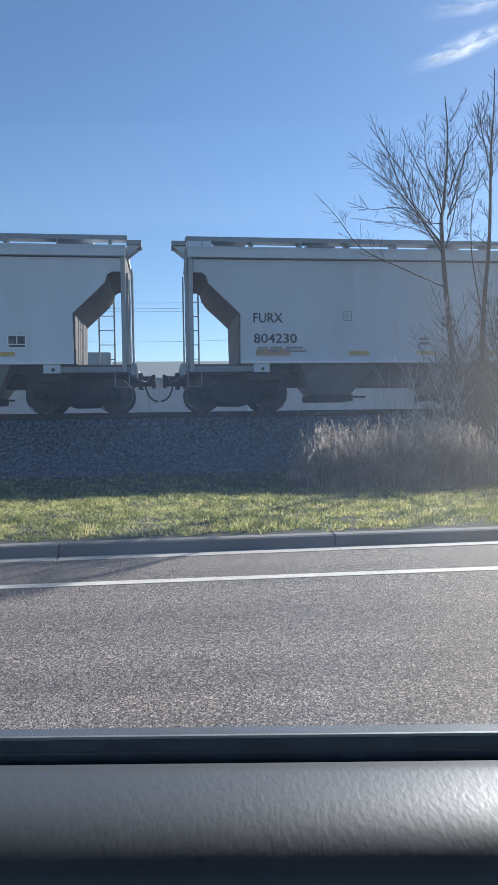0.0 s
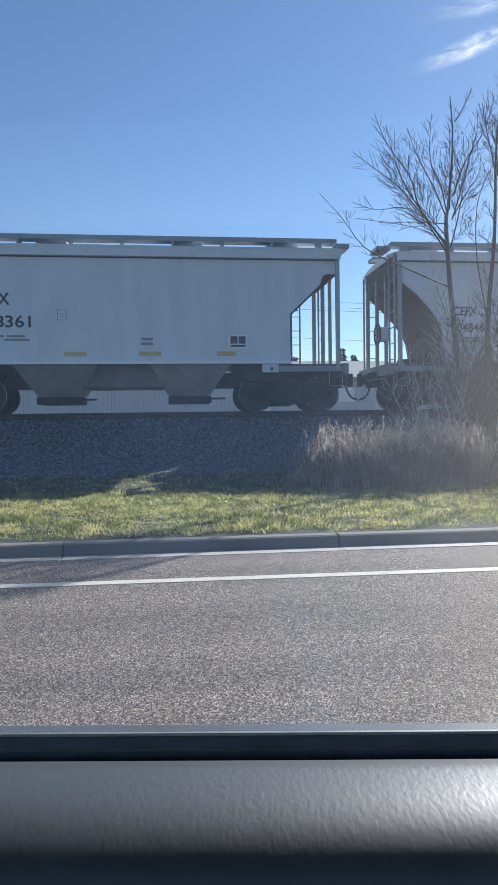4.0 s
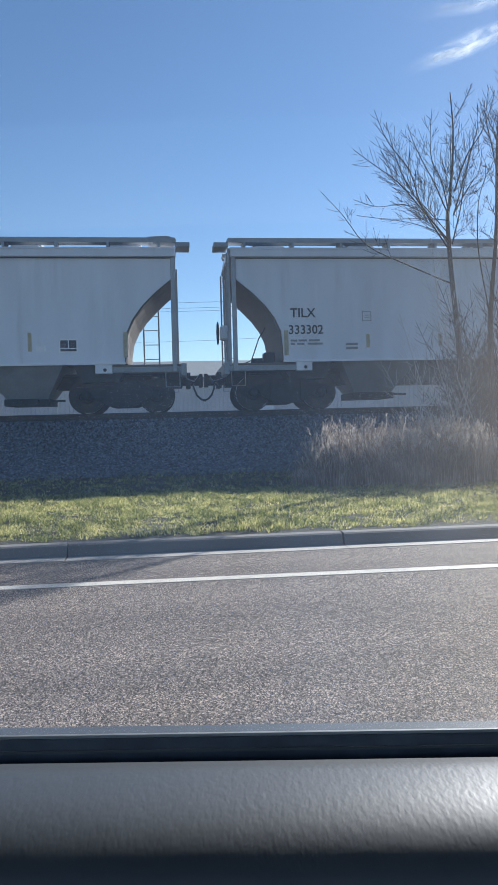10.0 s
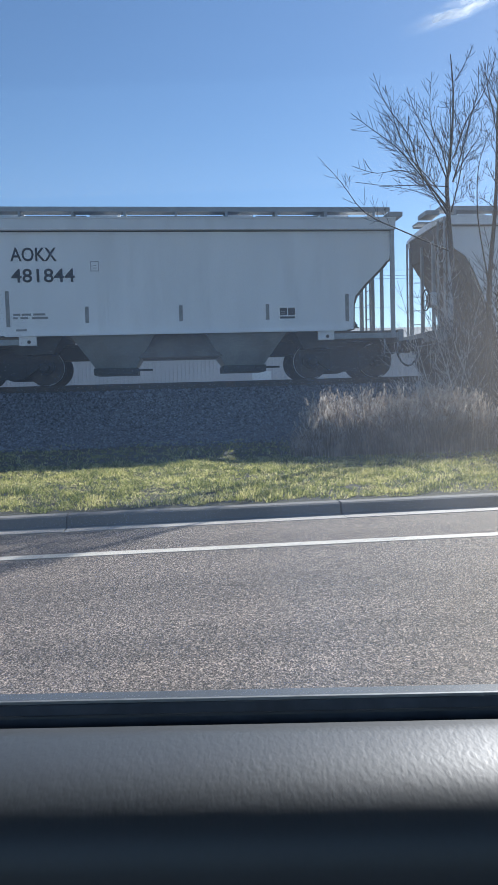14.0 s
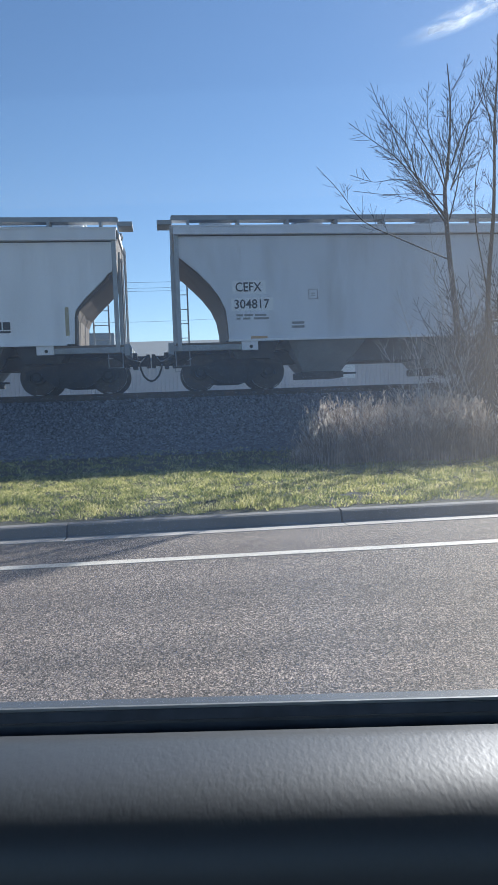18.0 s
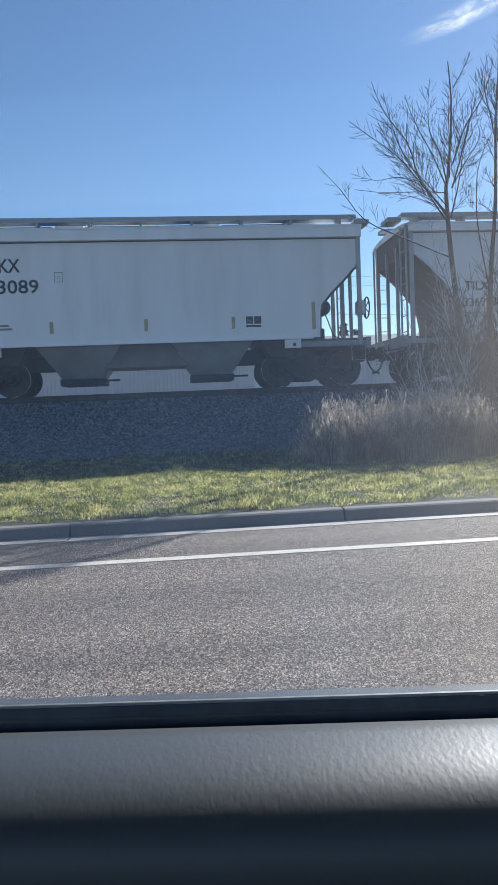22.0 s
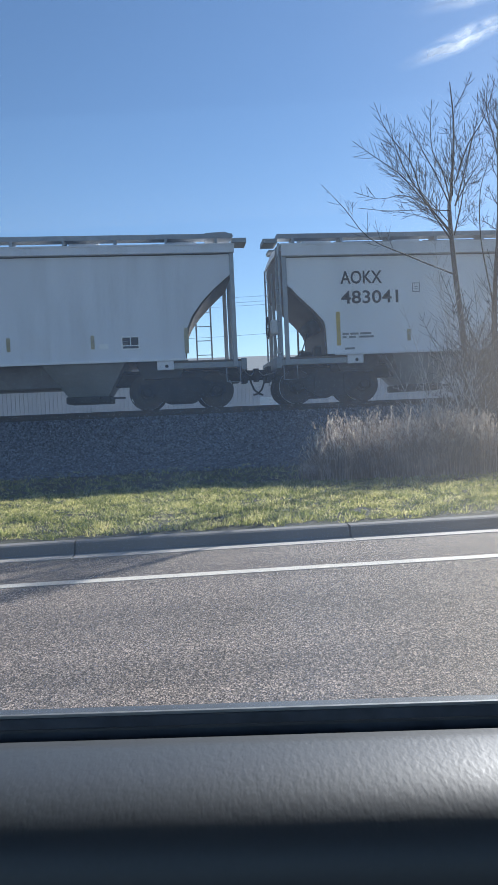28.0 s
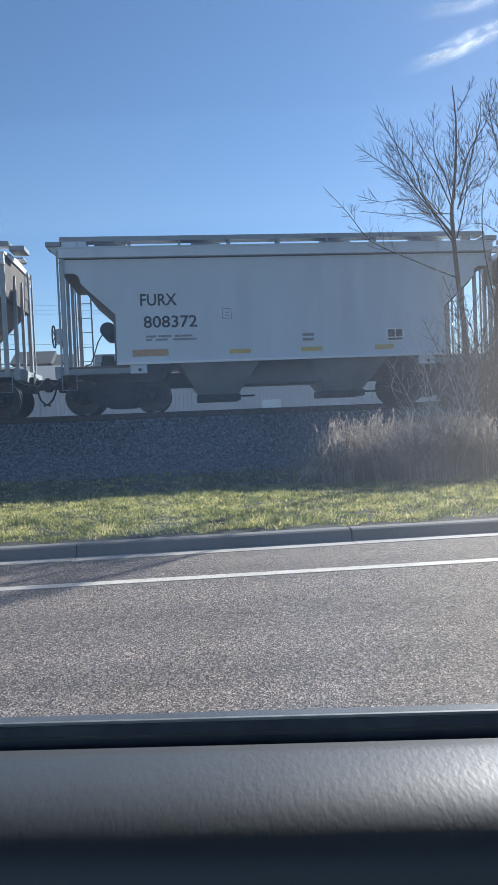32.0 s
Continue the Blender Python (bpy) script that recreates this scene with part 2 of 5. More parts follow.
M = {
    "asphalt": asphalt(),
    "line": mat("road_paint", (0.47, 0.42, 0.36), 0.7, var=0.08, scale=4, var2=0.14, scale2=60, dirt=(0.25, 0.24, 0.22), dirt_amount=0.5, bump=0.002, bscale=150),
    # kerb concrete, darkened for the shade on its road-side face
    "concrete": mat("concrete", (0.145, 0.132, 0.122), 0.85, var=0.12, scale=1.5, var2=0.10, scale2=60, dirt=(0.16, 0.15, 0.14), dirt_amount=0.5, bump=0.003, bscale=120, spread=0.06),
    "soil": mat("grassy_soil", (0.045, 0.040, 0.024), 0.95, var=0.3, scale=0.6, var2=0.3, scale2=14, bump=0.03, bscale=30),
    "ballast": mat("ballast_fill", (0.085, 0.092, 0.105), 0.95, var=0.3, scale=5, var2=0.5, scale2=26, bump=0.05, bscale=22),
    "rail": mat("rail_steel", (0.06, 0.052, 0.048), 0.6, 0.5, var=0.2, scale=6, dirt=(0.14, 0.07, 0.04), dirt_amount=0.6),
    "tie": mat("tie_wood", (0.11, 0.085, 0.065), 0.9, var=0.25, scale=3, bump=0.006, bscale=30, stretch=(8, 1, 8), spread=0.2),
    "furx": mat("blue_grey_paint", (0.62, 0.665, 0.72), 0.5, var=0.05, scale=1.2, var2=0.03, scale2=20, dirt=(0.30, 0.29, 0.28), dirt_amount=0.16, stretch=(2.5, 1, 0.35), spread=0.06),
    "aokx": mat("warm_grey_paint", (0.83, 0.825, 0.83), 0.5, var=0.05, scale=1.2, var2=0.03, scale2=20, dirt=(0.30, 0.26, 0.21), dirt_amount=0.18, stretch=(2.5, 1, 0.35), spread=0.08),
    "tilx": mat("pale_grey_paint", (0.76, 0.77, 0.81), 0.5, var=0.05, scale=1.2, var2=0.03, scale2=20, dirt=(0.28, 0.25, 0.22), dirt_amount=0.22, stretch=(2.5, 1, 0.35), spread=0.08),
    "cefx": mat("dusty_grey_paint", (0.74, 0.76, 0.81), 0.55, var=0.06, scale=1.2, var2=0.04, scale2=20, dirt=(0.30, 0.27, 0.22), dirt_amount=0.28, stretch=(2.0, 1, 0.4), spread=0.06),
    "crdx": mat("light_grey_paint", (0.78, 0.79, 0.82), 0.5, var=0.05, scale=1.2, var2=0.03, scale2=20, dirt=(0.32, 0.31, 0.30), dirt_amount=0.14, stretch=(2.5, 1, 0.35), spread=0.05),
    # car paint with grime, its tone lowered for the shade below the body
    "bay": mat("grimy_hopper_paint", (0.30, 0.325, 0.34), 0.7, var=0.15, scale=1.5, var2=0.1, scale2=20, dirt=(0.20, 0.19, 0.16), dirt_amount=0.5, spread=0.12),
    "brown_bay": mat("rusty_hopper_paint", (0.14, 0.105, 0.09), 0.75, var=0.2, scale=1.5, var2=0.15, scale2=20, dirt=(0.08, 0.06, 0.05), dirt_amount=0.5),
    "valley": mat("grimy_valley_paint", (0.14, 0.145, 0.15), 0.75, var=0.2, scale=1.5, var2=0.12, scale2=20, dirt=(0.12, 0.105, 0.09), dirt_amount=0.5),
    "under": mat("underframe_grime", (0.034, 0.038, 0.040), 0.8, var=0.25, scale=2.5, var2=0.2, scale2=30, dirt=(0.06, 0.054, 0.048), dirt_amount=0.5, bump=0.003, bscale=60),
    "truck": mat("cast_steel", (0.020, 0.022, 0.024), 0.75, 0.2, var=0.3, scale=4, var2=0.2, scale2=40, dirt=(0.06, 0.045, 0.035), dirt_amount=0.5, bump=0.004, bscale=60),
    "wheel": mat("wheel_steel", (0.045, 0.04, 0.037), 0.55, 0.5, var=0.25, scale=5, dirt=(0.13, 0.08, 0.05), dirt_amount=0.5),
    "tread": mat("polished_tread", (0.75, 0.74, 0.73), 0.30, 0.4, var=0.08, scale=10),
    "galv": mat("galvanised_steel", (0.27, 0.285, 0.30), 0.5, 0.4, var=0.12, scale=6, var2=0.1, scale2=50, spread=0.08),
    "post": mat("grey_post_paint", (0.36, 0.375, 0.39), 0.5, 0.1, var=0.12, scale=6, var2=0.1, scale2=50, spread=0.08),
    "rubber": mat("hose_rubber", (0.02, 0.02, 0.02), 0.6, var=0.2, scale=10),
    "black": mat("stencil_black", (0.035, 0.036, 0.045), 0.6, var=0.15, scale=12, var2=0.25, scale2=60),
    "faint": mat("worn_stencil_grey", (0.24, 0.245, 0.25), 0.6, var=0.2, scale=12, var2=0.3, scale2=60),
    "white": mat("label_white", (0.85, 0.85, 0.84), 0.6, var=0.06, scale=10),
    "patch": mat("repainted_patch", (0.80, 0.80, 0.81), 0.5, var=0.05, scale=4),
    "yellow": mat("reflective_yellow", (0.60, 0.42, 0.10), 0.45, var=0.12, scale=10, dirt=(0.35, 0.28, 0.15), dirt_amount=0.5),
    "orange": mat("faded_orange", (0.48, 0.28, 0.12), 0.5, var=0.15, scale=10, dirt=(0.30, 0.24, 0.18), dirt_amount=0.6),
    "ochre": mat("dull_ochre_marker", (0.40, 0.34, 0.20), 0.5, var=0.2, scale=10, dirt=(0.33, 0.31, 0.28), dirt_amount=0.6),
    # the same concrete made paler, as the sun strikes the gutter
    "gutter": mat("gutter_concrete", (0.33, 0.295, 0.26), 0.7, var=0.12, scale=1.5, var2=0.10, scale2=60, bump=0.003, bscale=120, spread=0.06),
    "tag": mat("faded_spray_paint", (0.38, 0.42, 0.48), 0.6, var=0.2, scale=8),
    "marker": mat("dull_dark_marker", (0.25, 0.245, 0.24), 0.5, var=0.2, scale=10),
    "bark": mat("grey_brown_bark", (0.05, 0.043, 0.043), 0.9, var=0.25, scale=6, var2=0.25, scale2=50, bump=0.004, bscale=60),
    "twig": mat("dark_twig_bark", (0.013, 0.012, 0.015), 0.8, var=0.25, scale=6, var2=0.2, scale2=50, spec=0.2),
    # rusty end paint, darkened further to carry the overhang's shade
    "end_shade_grime": mat("rusty_end_paint", (0.125, 0.10, 0.08), 0.7, var=0.2, scale=2, var2=0.12, scale2=20, dirt=(0.13, 0.09, 0.06), dirt_amount=0.6, spread=0.2),
    # pale tone puts the sun on these stems into their colour
    "shoot": mat("shiny_smooth_stem", (0.46, 0.43, 0.41), 0.35, var=0.2, scale=8, var2=0.2, scale2=50, spec=0.5),
    "seal": mat("seal_rubber", (0.055, 0.066, 0.085), 0.6, var=0.15, scale=20, spec=0.3),
    "sill": mat("door_top_paint", (0.032, 0.036, 0.044), 0.55, var=0.05, scale=10),
    "liner": mat("headliner_cloth", (0.09, 0.092, 0.095), 0.95, var=0.06, scale=20, bump=0.002, bscale=300),
    "siding": mat("pale_metal_siding", (0.60, 0.57, 0.57), 0.5, var=0.05, scale=0.4, var2=0.03, scale2=8, spread=0.04),
    "metal_roof": mat("grey_metal_roof", (0.11, 0.125, 0.14), 0.85, var=0.08, scale=0.5, spread=0.03),
    "brick": mat("brown_wall", (0.20, 0.16, 0.14), 0.9, var=0.15, scale=2, spread=0.1),
    "shingle": mat("dark_shingle", (0.07, 0.07, 0.075), 0.9, var=0.2, scale=3, spread=0.1),
    "needle": mat("evergreen_needles", (0.035, 0.055, 0.03), 0.8, var=0.3, scale=2, spread=0.2),
    "pane": mat("dark_window_pane", (0.04, 0.045, 0.05), 0.1, var=0.1, scale=2),
}


def blades(name, low, high, dry, rough=0.6):
    """Grass: each blade its own tone between two greens and a dry straw, and light passes through it."""
    m = bpy.data.materials.new(name)
    m.use_nodes = True
    n, l = m.node_tree.nodes, m.node_tree.links
    geo, ramp = n.new("ShaderNodeNewGeometry"), n.new("ShaderNodeValToRGB")
    e = ramp.color_ramp.elements
    e[0].color, e[1].color = (*low, 1), (*dry, 1)
    mid = e.new(0.6)
    mid.color = (*high, 1)
    # drier and greener patches
    tex, span, total = n.new("ShaderNodeTexNoise"), n.new("ShaderNodeMapRange"), n.new("ShaderNodeMath")
    tex.inputs["Scale"].default_value, tex.inputs["Detail"].default_value = 3.2, 5
    l.new(n.new("ShaderNodeTexCoord").outputs["Object"], tex.inputs["Vector"])
    span.inputs["From Min"].default_value, span.inputs["From Max"].default_value = 0.3, 0.7
    span.inputs["To Min"].default_value, span.inputs["To Max"].default_value = -0.42, 0.42
    l.new(tex.outputs["Fac"], span.inputs["Value"])
    total.operation, total.use_clamp = "ADD", True
    l.new(geo.outputs["Random Per Island"], total.inputs[0])
    l.new(span.outputs[0], total.inputs[1])
    l.new(total.outputs[0], ramp.inputs[0])
    bsdf = n["Principled BSDF"]
    bsdf.inputs["Roughness"].default_value = rough
    l.new(ramp.outputs[0], bsdf.inputs["Base Color"])
    tr, mix = n.new("ShaderNodeBsdfTranslucent"), n.new("ShaderNodeMixShader")
    l.new(ramp.outputs[0], tr.inputs["Color"])
    mix.inputs[0].default_value = 0.58
    l.new(bsdf.outputs[0], mix.inputs[1])
    l.new(tr.outputs[0], mix.inputs[2])
    l.new(mix.outputs[0], n["Material Output"].inputs["Surface"])
    return m


M["grass"] = blades("grass_blades", (0.065, 0.090, 0.024), (0.345, 0.348, 0.094), (0.82, 0.71, 0.32))
M["reed"] = blades("dry_reed", (0.10, 0.068, 0.048), (0.30, 0.225, 0.17), (0.66, 0.54, 0.44))
M["plume"] = blades("reed_plume", (0.28, 0.22, 0.17), (0.48, 0.41, 0.35), (0.78, 0.70, 0.62))


# ---- mesh helpers ----
def link(name, bm, material, parent=None, label=""):
    me = bpy.data.meshes.new(name)
    bm.to_mesh(me)
    bm.free()
    me.materials.append(material)
    ob = new(name, me)
    if parent:
        ob.parent = parent
    if label:
        ob["label"] = label
    return ob


def part(name, bm, material, parent, label=""):
    return link(name, bm, material, parent, label)


def anchor(name, m=None):
    ob = new(name)
    ob.empty_display_size = 0.3
    if m is not None:
        ob.matrix_basis = m
    return ob


def add_box(bm, x0, x1, y0, y1, z0, z1):
    v = [bm.verts.new(p) for p in ((x0, y0, z0), (x1, y0, z0), (x1, y1, z0), (x0, y1, z0), (x0, y0, z1), (x1, y0, z1), (x1, y1, z1), (x0, y1, z1))]
    for f in ((3, 2, 1, 0), (4, 5, 6, 7), (0, 1, 5, 4), (1, 2, 6, 5), (2, 3, 7, 6), (3, 0, 4, 7)):
        bm.faces.new([v[i] for i in f])
    return v


def box(x0, x1, y0, y1, z0, z1, bevel=0.0):
    bm = bmesh.new()
    add_box(bm, x0, x1, y0, y1, z0, z1)
    if bevel:
        bmesh.ops.bevel(bm, geom=bm.edges[:], offset=bevel, segments=1, affect="EDGES")
    return bm


def add_prism(bm, pts, axis, a, b):
    """A polygon given in the two other axes, drawn out along axis from a to b."""
    def at(p, s):
        return {"x": (s, p[0], p[1]), "y": (p[0], s, p[1]), "z": (p[0], p[1], s)}[axis]
    lo = [bm.verts.new(at(p, a)) for p in pts]
    hi = [bm.verts.new(at(p, b)) for p in pts]
    fs = [bm.faces.new(lo), bm.faces.new(hi[::-1])]
    n = len(pts)
    for i in range(n):
        j = (i + 1) % n
        fs.append(bm.faces.new((lo[j], lo[i], hi[i], hi[j])))
    bmesh.ops.recalc_face_normals(bm, faces=fs)


def prism(pts, axis, a, b):
    bm = bmesh.new()
    add_prism(bm, pts, axis, a, b)
    return bm


def add_tube(bm, pts, radii, sides=6, cap=True):
    """A round bar along points, its radius given at each."""
    rings = []
    pts = [Vector(p) for p in pts]
    if not isinstance(radii, (list, tuple)):
        radii = [radii] * len(pts)
    side = None
    for i, p in enumerate(pts):
        d = (pts[min(i + 1, len(pts) - 1)] - pts[max(i - 1, 0)]).normalized()
        if side is None:
            side = d.orthogonal().normalized()
        else:
            side = (side - d * side.dot(d))
            side = side.normalized() if side.length > 1e-6 else d.orthogonal().normalized()
        up = d.cross(side)
        rings.append([bm.verts.new(p + (side * math.cos(2 * math.pi * k / sides) + up * math.sin(2 * math.pi * k / sides)) * radii[i]) for k in range(sides)])
    for a, b in zip(rings, rings[1:]):
        for k in range(sides):
            j = (k + 1) % sides
            bm.faces.new((a[k], a[j], b[j], b[k]))
    if cap:
        bm.faces.new(rings[0][::-1])
        bm.faces.new(rings[-1])


def tube(pts, radii, sides=6):
    bm = bmesh.new()
    add_tube(bm, pts, radii, sides)
    return bm


def smooth(ob):
    for p in ob.data.polygons:
        p.use_smooth = True
    return ob


def sheet(name, verts, faces, material, parent=None):
    me = bpy.data.meshes.new(name)
    me.from_pydata(verts, [], faces)
    me.update()
    me.materials.append(material)
    ob = new(name, me)
    if parent:
        ob.parent = parent
    return ob


# ---- ground, road, kerb ----
PROFILE = [(-3000, -0.06), (-12, -0.06), (7.80, -0.06), (7.84, 0.085), (8.7, 0.14), (10.5, 0.18), (12.5, 0.22), (13.6, 0.32), (14.4, 0.40),
           (17.5, 0.45), (21.0, 0.45), (24.5, 0.5), (40, 0.6), (3000, 0.6)]
XS = [-3000, -300, -60, -25] + [-12 + 0.5 * i for i in range(53)] + [25, 60, 300, 3000]


def lift(x, y):
    """Small unevenness of the verge."""
    return 0.035 * noise.noise((x * 0.9, y * 0.9, 3.1)) if 8.0 < y < 14.4 else 0.0


def verge(x, y):
    for (a, za), (b, zb) in zip(PROFILE, PROFILE[1:]):
        if a <= y <= b:
            return za + (zb - za) * (y - a) / (b - a) + lift(x, y)
    return 0.0


def ground():
    ys = sorted({p[0] for p in PROFILE} | {8.7 + 0.35 * i for i in range(16)})
    vs = [(x, y, verge(x, y)) for y in ys for x in XS]
    w = len(XS)
    fs = [(j * w + i, j * w + i + 1, (j + 1) * w + i + 1, (j + 1) * w + i) for j in range(len(ys) - 1) for i in range(w - 1)]
    ob = sheet("ground", vs, fs, M["soil"])
    tagged(ob, "grassy earth verge rising to a railway bank", "ground", kind="structure")


ground()
road = tagged(link("road", box(-600, 600, -9.0, 7.372, -0.05, 0.0), M["asphalt"]), "worn grey asphalt road with pale stone chips", "road", kind="structure")
line = tagged(link("edge_line", box(-300, 300, -0.07, 0.07, 0.0, 0.004), M["line"]), "worn white painted edge line on asphalt", "road marking", kind="structure")
line.matrix_basis = pose(0.7, 6.225, 0.001, 0, 0, -1.0)

kerb = tagged(anchor("kerb"), "concrete kerb in shaded grey with sunlit-pale gutter along the road", "kerb", kind="structure")
KERB = [(7.6205, -0.05), (7.6205, 0.0), (7.645, 0.015), (7.675, 0.11), (7.70, 0.125), (7.83, 0.127), (7.845, 0.115), (7.845, -0.05)]
GUTTER = [(7.38, -0.05), (7.38, 0.004), (7.62, 0.0), (7.62, -0.05)]
pieces = []
for i in range(-20, 21):
    x0 = -1.155 + 3.05 * i
    if not pieces:
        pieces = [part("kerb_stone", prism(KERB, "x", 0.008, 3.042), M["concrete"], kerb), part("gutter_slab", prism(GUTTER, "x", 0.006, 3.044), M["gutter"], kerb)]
        pair = pieces
    else:
        pair = [new(o.name.split(".")[0], o.data) for o in pieces]
    for o in pair:
        o.parent = kerb
        o.matrix_basis = pose(x0, 0, random.uniform(-0.003, 0.003), 0, 0, random.uniform(-0.05, 0.05))

# ---- railway ----
YC, ZR = 19.2, 1.73      # track centre line and rail top
bank = tagged(link("ballast_bank", prism([(14.25, 0.30), (14.5, 0.42), (17.25, 1.50), (17.6, 1.54), (20.8, 1.54), (21.2, 1.50), (24.4, 0.42), (24.6, 0.30)], "x", -700, 700), M["ballast"]),
              "dark crushed-stone ballast bank of a railway", "railway bank", kind="structure")
track = tagged(anchor("railway_track", pose(0, YC, ZR)), "steel rails on wooden ties in ballast", "railway track", kind="structure")
RAIL = [(-0.07, -0.17), (0.07, -0.17), (0.07, -0.155), (0.012, -0.13), (0.012, -0.045), (0.036, -0.035), (0.036, -0.004), (0.03, 0.0), (-0.03, 0.0), (-0.036, -0.004), (-0.036, -0.035), (-0.012, -0.045), (-0.012, -0.13), (-0.07, -0.155)]
for s in (-1, 1):
    part("rail", prism([(p[0] + s * 0.755, p[1]) for p in RAIL], "x", -700, 700), M["rail"], track, "worn steel rail")
tie_mesh = None
for i in range(-16, 31):
    if tie_mesh is None:
        ob = part("tie", box(-0.11, 0.11, -1.3, 1.3, -0.35, -0.168, 0.008), M["tie"], track)
        tie_mesh = ob.data
    else:
        ob = new("tie", tie_mesh)
        ob.parent = track
    ob.matrix_basis = pose(0.52 * i, random.uniform(-0.03, 0.03), 0, 0, 0, random.uniform(-1, 1))


# ---- the train: two-bay covered hopper cars ----
L = 12.67                 # from coupler face to coupler face
ENDS = {                  # outline of the side sheet at one end, from the sill up: distance from the coupler face, height over the rail
    "furx": [(2.02, 1.24), (2.00, 2.48), (1.36, 3.08), (1.23, 3.26), (1.19, 3.44), (1.08, 3.52), (0.80, 3.52)],
    "aokx": [(1.82, 1.24), (1.80, 1.88), (1.72, 2.08), (1.48, 2.36), (1.00, 2.82), (0.89, 2.96), (0.80, 3.01)],
    "tilx": [(2.04, 1.24), (2.02, 1.62), (1.95, 2.01), (1.80, 2.34), (1.56, 2.66), (1.25, 2.98), (0.95, 3.26), (0.80, 3.38)],
    "crdx": [(1.76, 1.04), (1.64, 1.62), (1.42, 2.25), (1.19, 2.78), (0.98, 3.10), (0.86, 3.30), (0.80, 3.36)],
}
ENDS["cefx"] = ENDS["tilx"]
END = 0.76                # where the body ends
RECESS = {"furx": 0.07, "aokx": 0.09, "tilx": 0.06, "cefx": 0.06, "crdx": 0.26}   # how far the side sheet stops short of the sloping end


def cut_back(style):
    """Outline of the side sheet: the end outline moved inwards."""
    r = RECESS[style]
    low = 1.0 if style == "crdx" else 0.5
    return [(x + r * (0.3 if z > 3.2 else 1.0 if z > 1.95 else low), z) for x, z in ENDS[style]]



def truck(parent, x):
    """A two-axle freight truck, its origin on the rail top under its centre."""
    bm = box(-0.20, 0.20, -0.98, 0.98, 0.40, 0.66, 0.03)
    add_box(bm, -0.13, 0.13, -0.30, 0.30, 0.66, 0.74)
    tr = part("truck", bm, M["truck"], parent, "dark cast-steel freight truck with grimy wheels")
    tr.matrix_basis = pose(x, 0, 0)
    frame_pts = [(-1.14, 0.37), (-1.14, 0.56), (-1.05, 0.64), (-0.74, 0.66), (-0.45, 0.80), (0.45, 0.80), (0.74, 0.66), (1.05, 0.64), (1.14, 0.56), (1.14, 0.37), (1.06, 0.37),
                 (1.04, 0.50), (0.76, 0.50), (0.72, 0.40), (0.42, 0.20), (0.30, 0.165), (-0.30, 0.165), (-0.42, 0.20), (-0.72, 0.40), (-0.76, 0.50), (-1.04, 0.50), (-1.06, 0.37)]
    for s in (-1, 1):
        bm = bmesh.new()
        top = [p for p in frame_pts]
        add_prism(bm, top, "y", s * 1.06 - 0.09, s * 1.06 + 0.09)
        add_box(bm, -0.46, -0.33, s * 1.06 - 0.13, s * 1.06 + 0.13, 0.25, 0.72)
        add_box(bm, 0.33, 0.46, s * 1.06 - 0.13, s * 1.06 + 0.13, 0.25, 0.72)
        sf = part("sideframe", bm, M["truck"], tr)
        bm = bmesh.new()
        for k in (-0.2, 0.0, 0.2):
            for ring in range(5):
                add_tube(bm, [(k, s * 1.06, 0.23 + ring * 0.04), (k, s * 1.06, 0.25 + ring * 0.04)], 0.085, 8)
        part("spring_group", bm, M["rail"], tr)
        for k in (-0.89, 0.89):
            bm = bmesh.new()
            add_tube(bm, [(k, s * 0.98, 0.457), (k, s * 1.17, 0.457), (k, s * 1.20, 0.457)], [0.125, 0.125, 0.09], 12)
            part("bearing", bm, M["truck"], tr)
    for k in (-0.89, 0.89):
        bm = bmesh.new()
        add_tube(bm, [(0, -0.95, 0), (0, 0.95, 0)], 0.085, 10)
        for s in (-1, 1):
            add_tube(bm, [(0, s * 0.69, 0), (0, s * 0.70, 0), (0, s * 0.745, 0), (0, s * 0.755, 0), (0, s * 0.82, 0), (0, s * 0.828, 0), (0, s * 0.815, 0)], [0.455, 0.485, 0.485, 0.457, 0.455, 0.438, 0.39], 28)
            add_tube(bm, [(0, s * 0.83, 0), (0, s * 0.86, 0)], [0.20, 0.17], 14)
            for a in range(3):        # raised cast marks on the plate
                c, d = math.cos(a * 2.1), math.sin(a * 2.1)
                add_tube(bm, [(0.30 * c, s * 0.828, 0.30 * d), (0.30 * c, s * 0.838, 0.30 * d)], 0.03, 6)
        ws = smooth(part("wheelset", bm, M["wheel"], tr, "rusty steel wheelset with bright worn treads"))
        ws.data.materials.append(M["tread"])
        for p in ws.data.polygons:
            c = p.center
            r = math.hypot(c.x, c.z)
            p.use_smooth = abs(p.normal.y) < 0.5
            if (r > 0.445 and abs(p.normal.y) < 0.6 and abs(c.y) > 0.75) or (r > 0.44 and 0.815 < abs(c.y) < 0.835):
                p.material_index = 1
        ws.matrix_basis = pose(k, 0, 0.457)
    return tr


def ladder(parent, x, y, z0, z1, w, along):
    """Two stiles and separate rungs; along x (on a side) or y (on an end)."""
    d = (1, 0) if along == "x" else (0, 1)
    bm = bmesh.new()
    for s in (-0.5, 0.5):
        px, py = x + s * w * d[0], y + s * w * d[1]
        add_box(bm, px - 0.022, px + 0.022, py - 0.022, py + 0.022, z0, z1)
    lad = part("ladder", bm, M["post"], parent)
    n = int((z1 - z0 - 0.2) / 0.42)
    for i in range(n + 1):
        z = z0 + 0.18 + 0.42 * i
        e = 0.5 * w
        part("rung", tube([(x - e * d[0], y - e * d[1], z), (x + e * d[0], y + e * d[1], z)], 0.013, 5), M["post"], lad)
    return lad


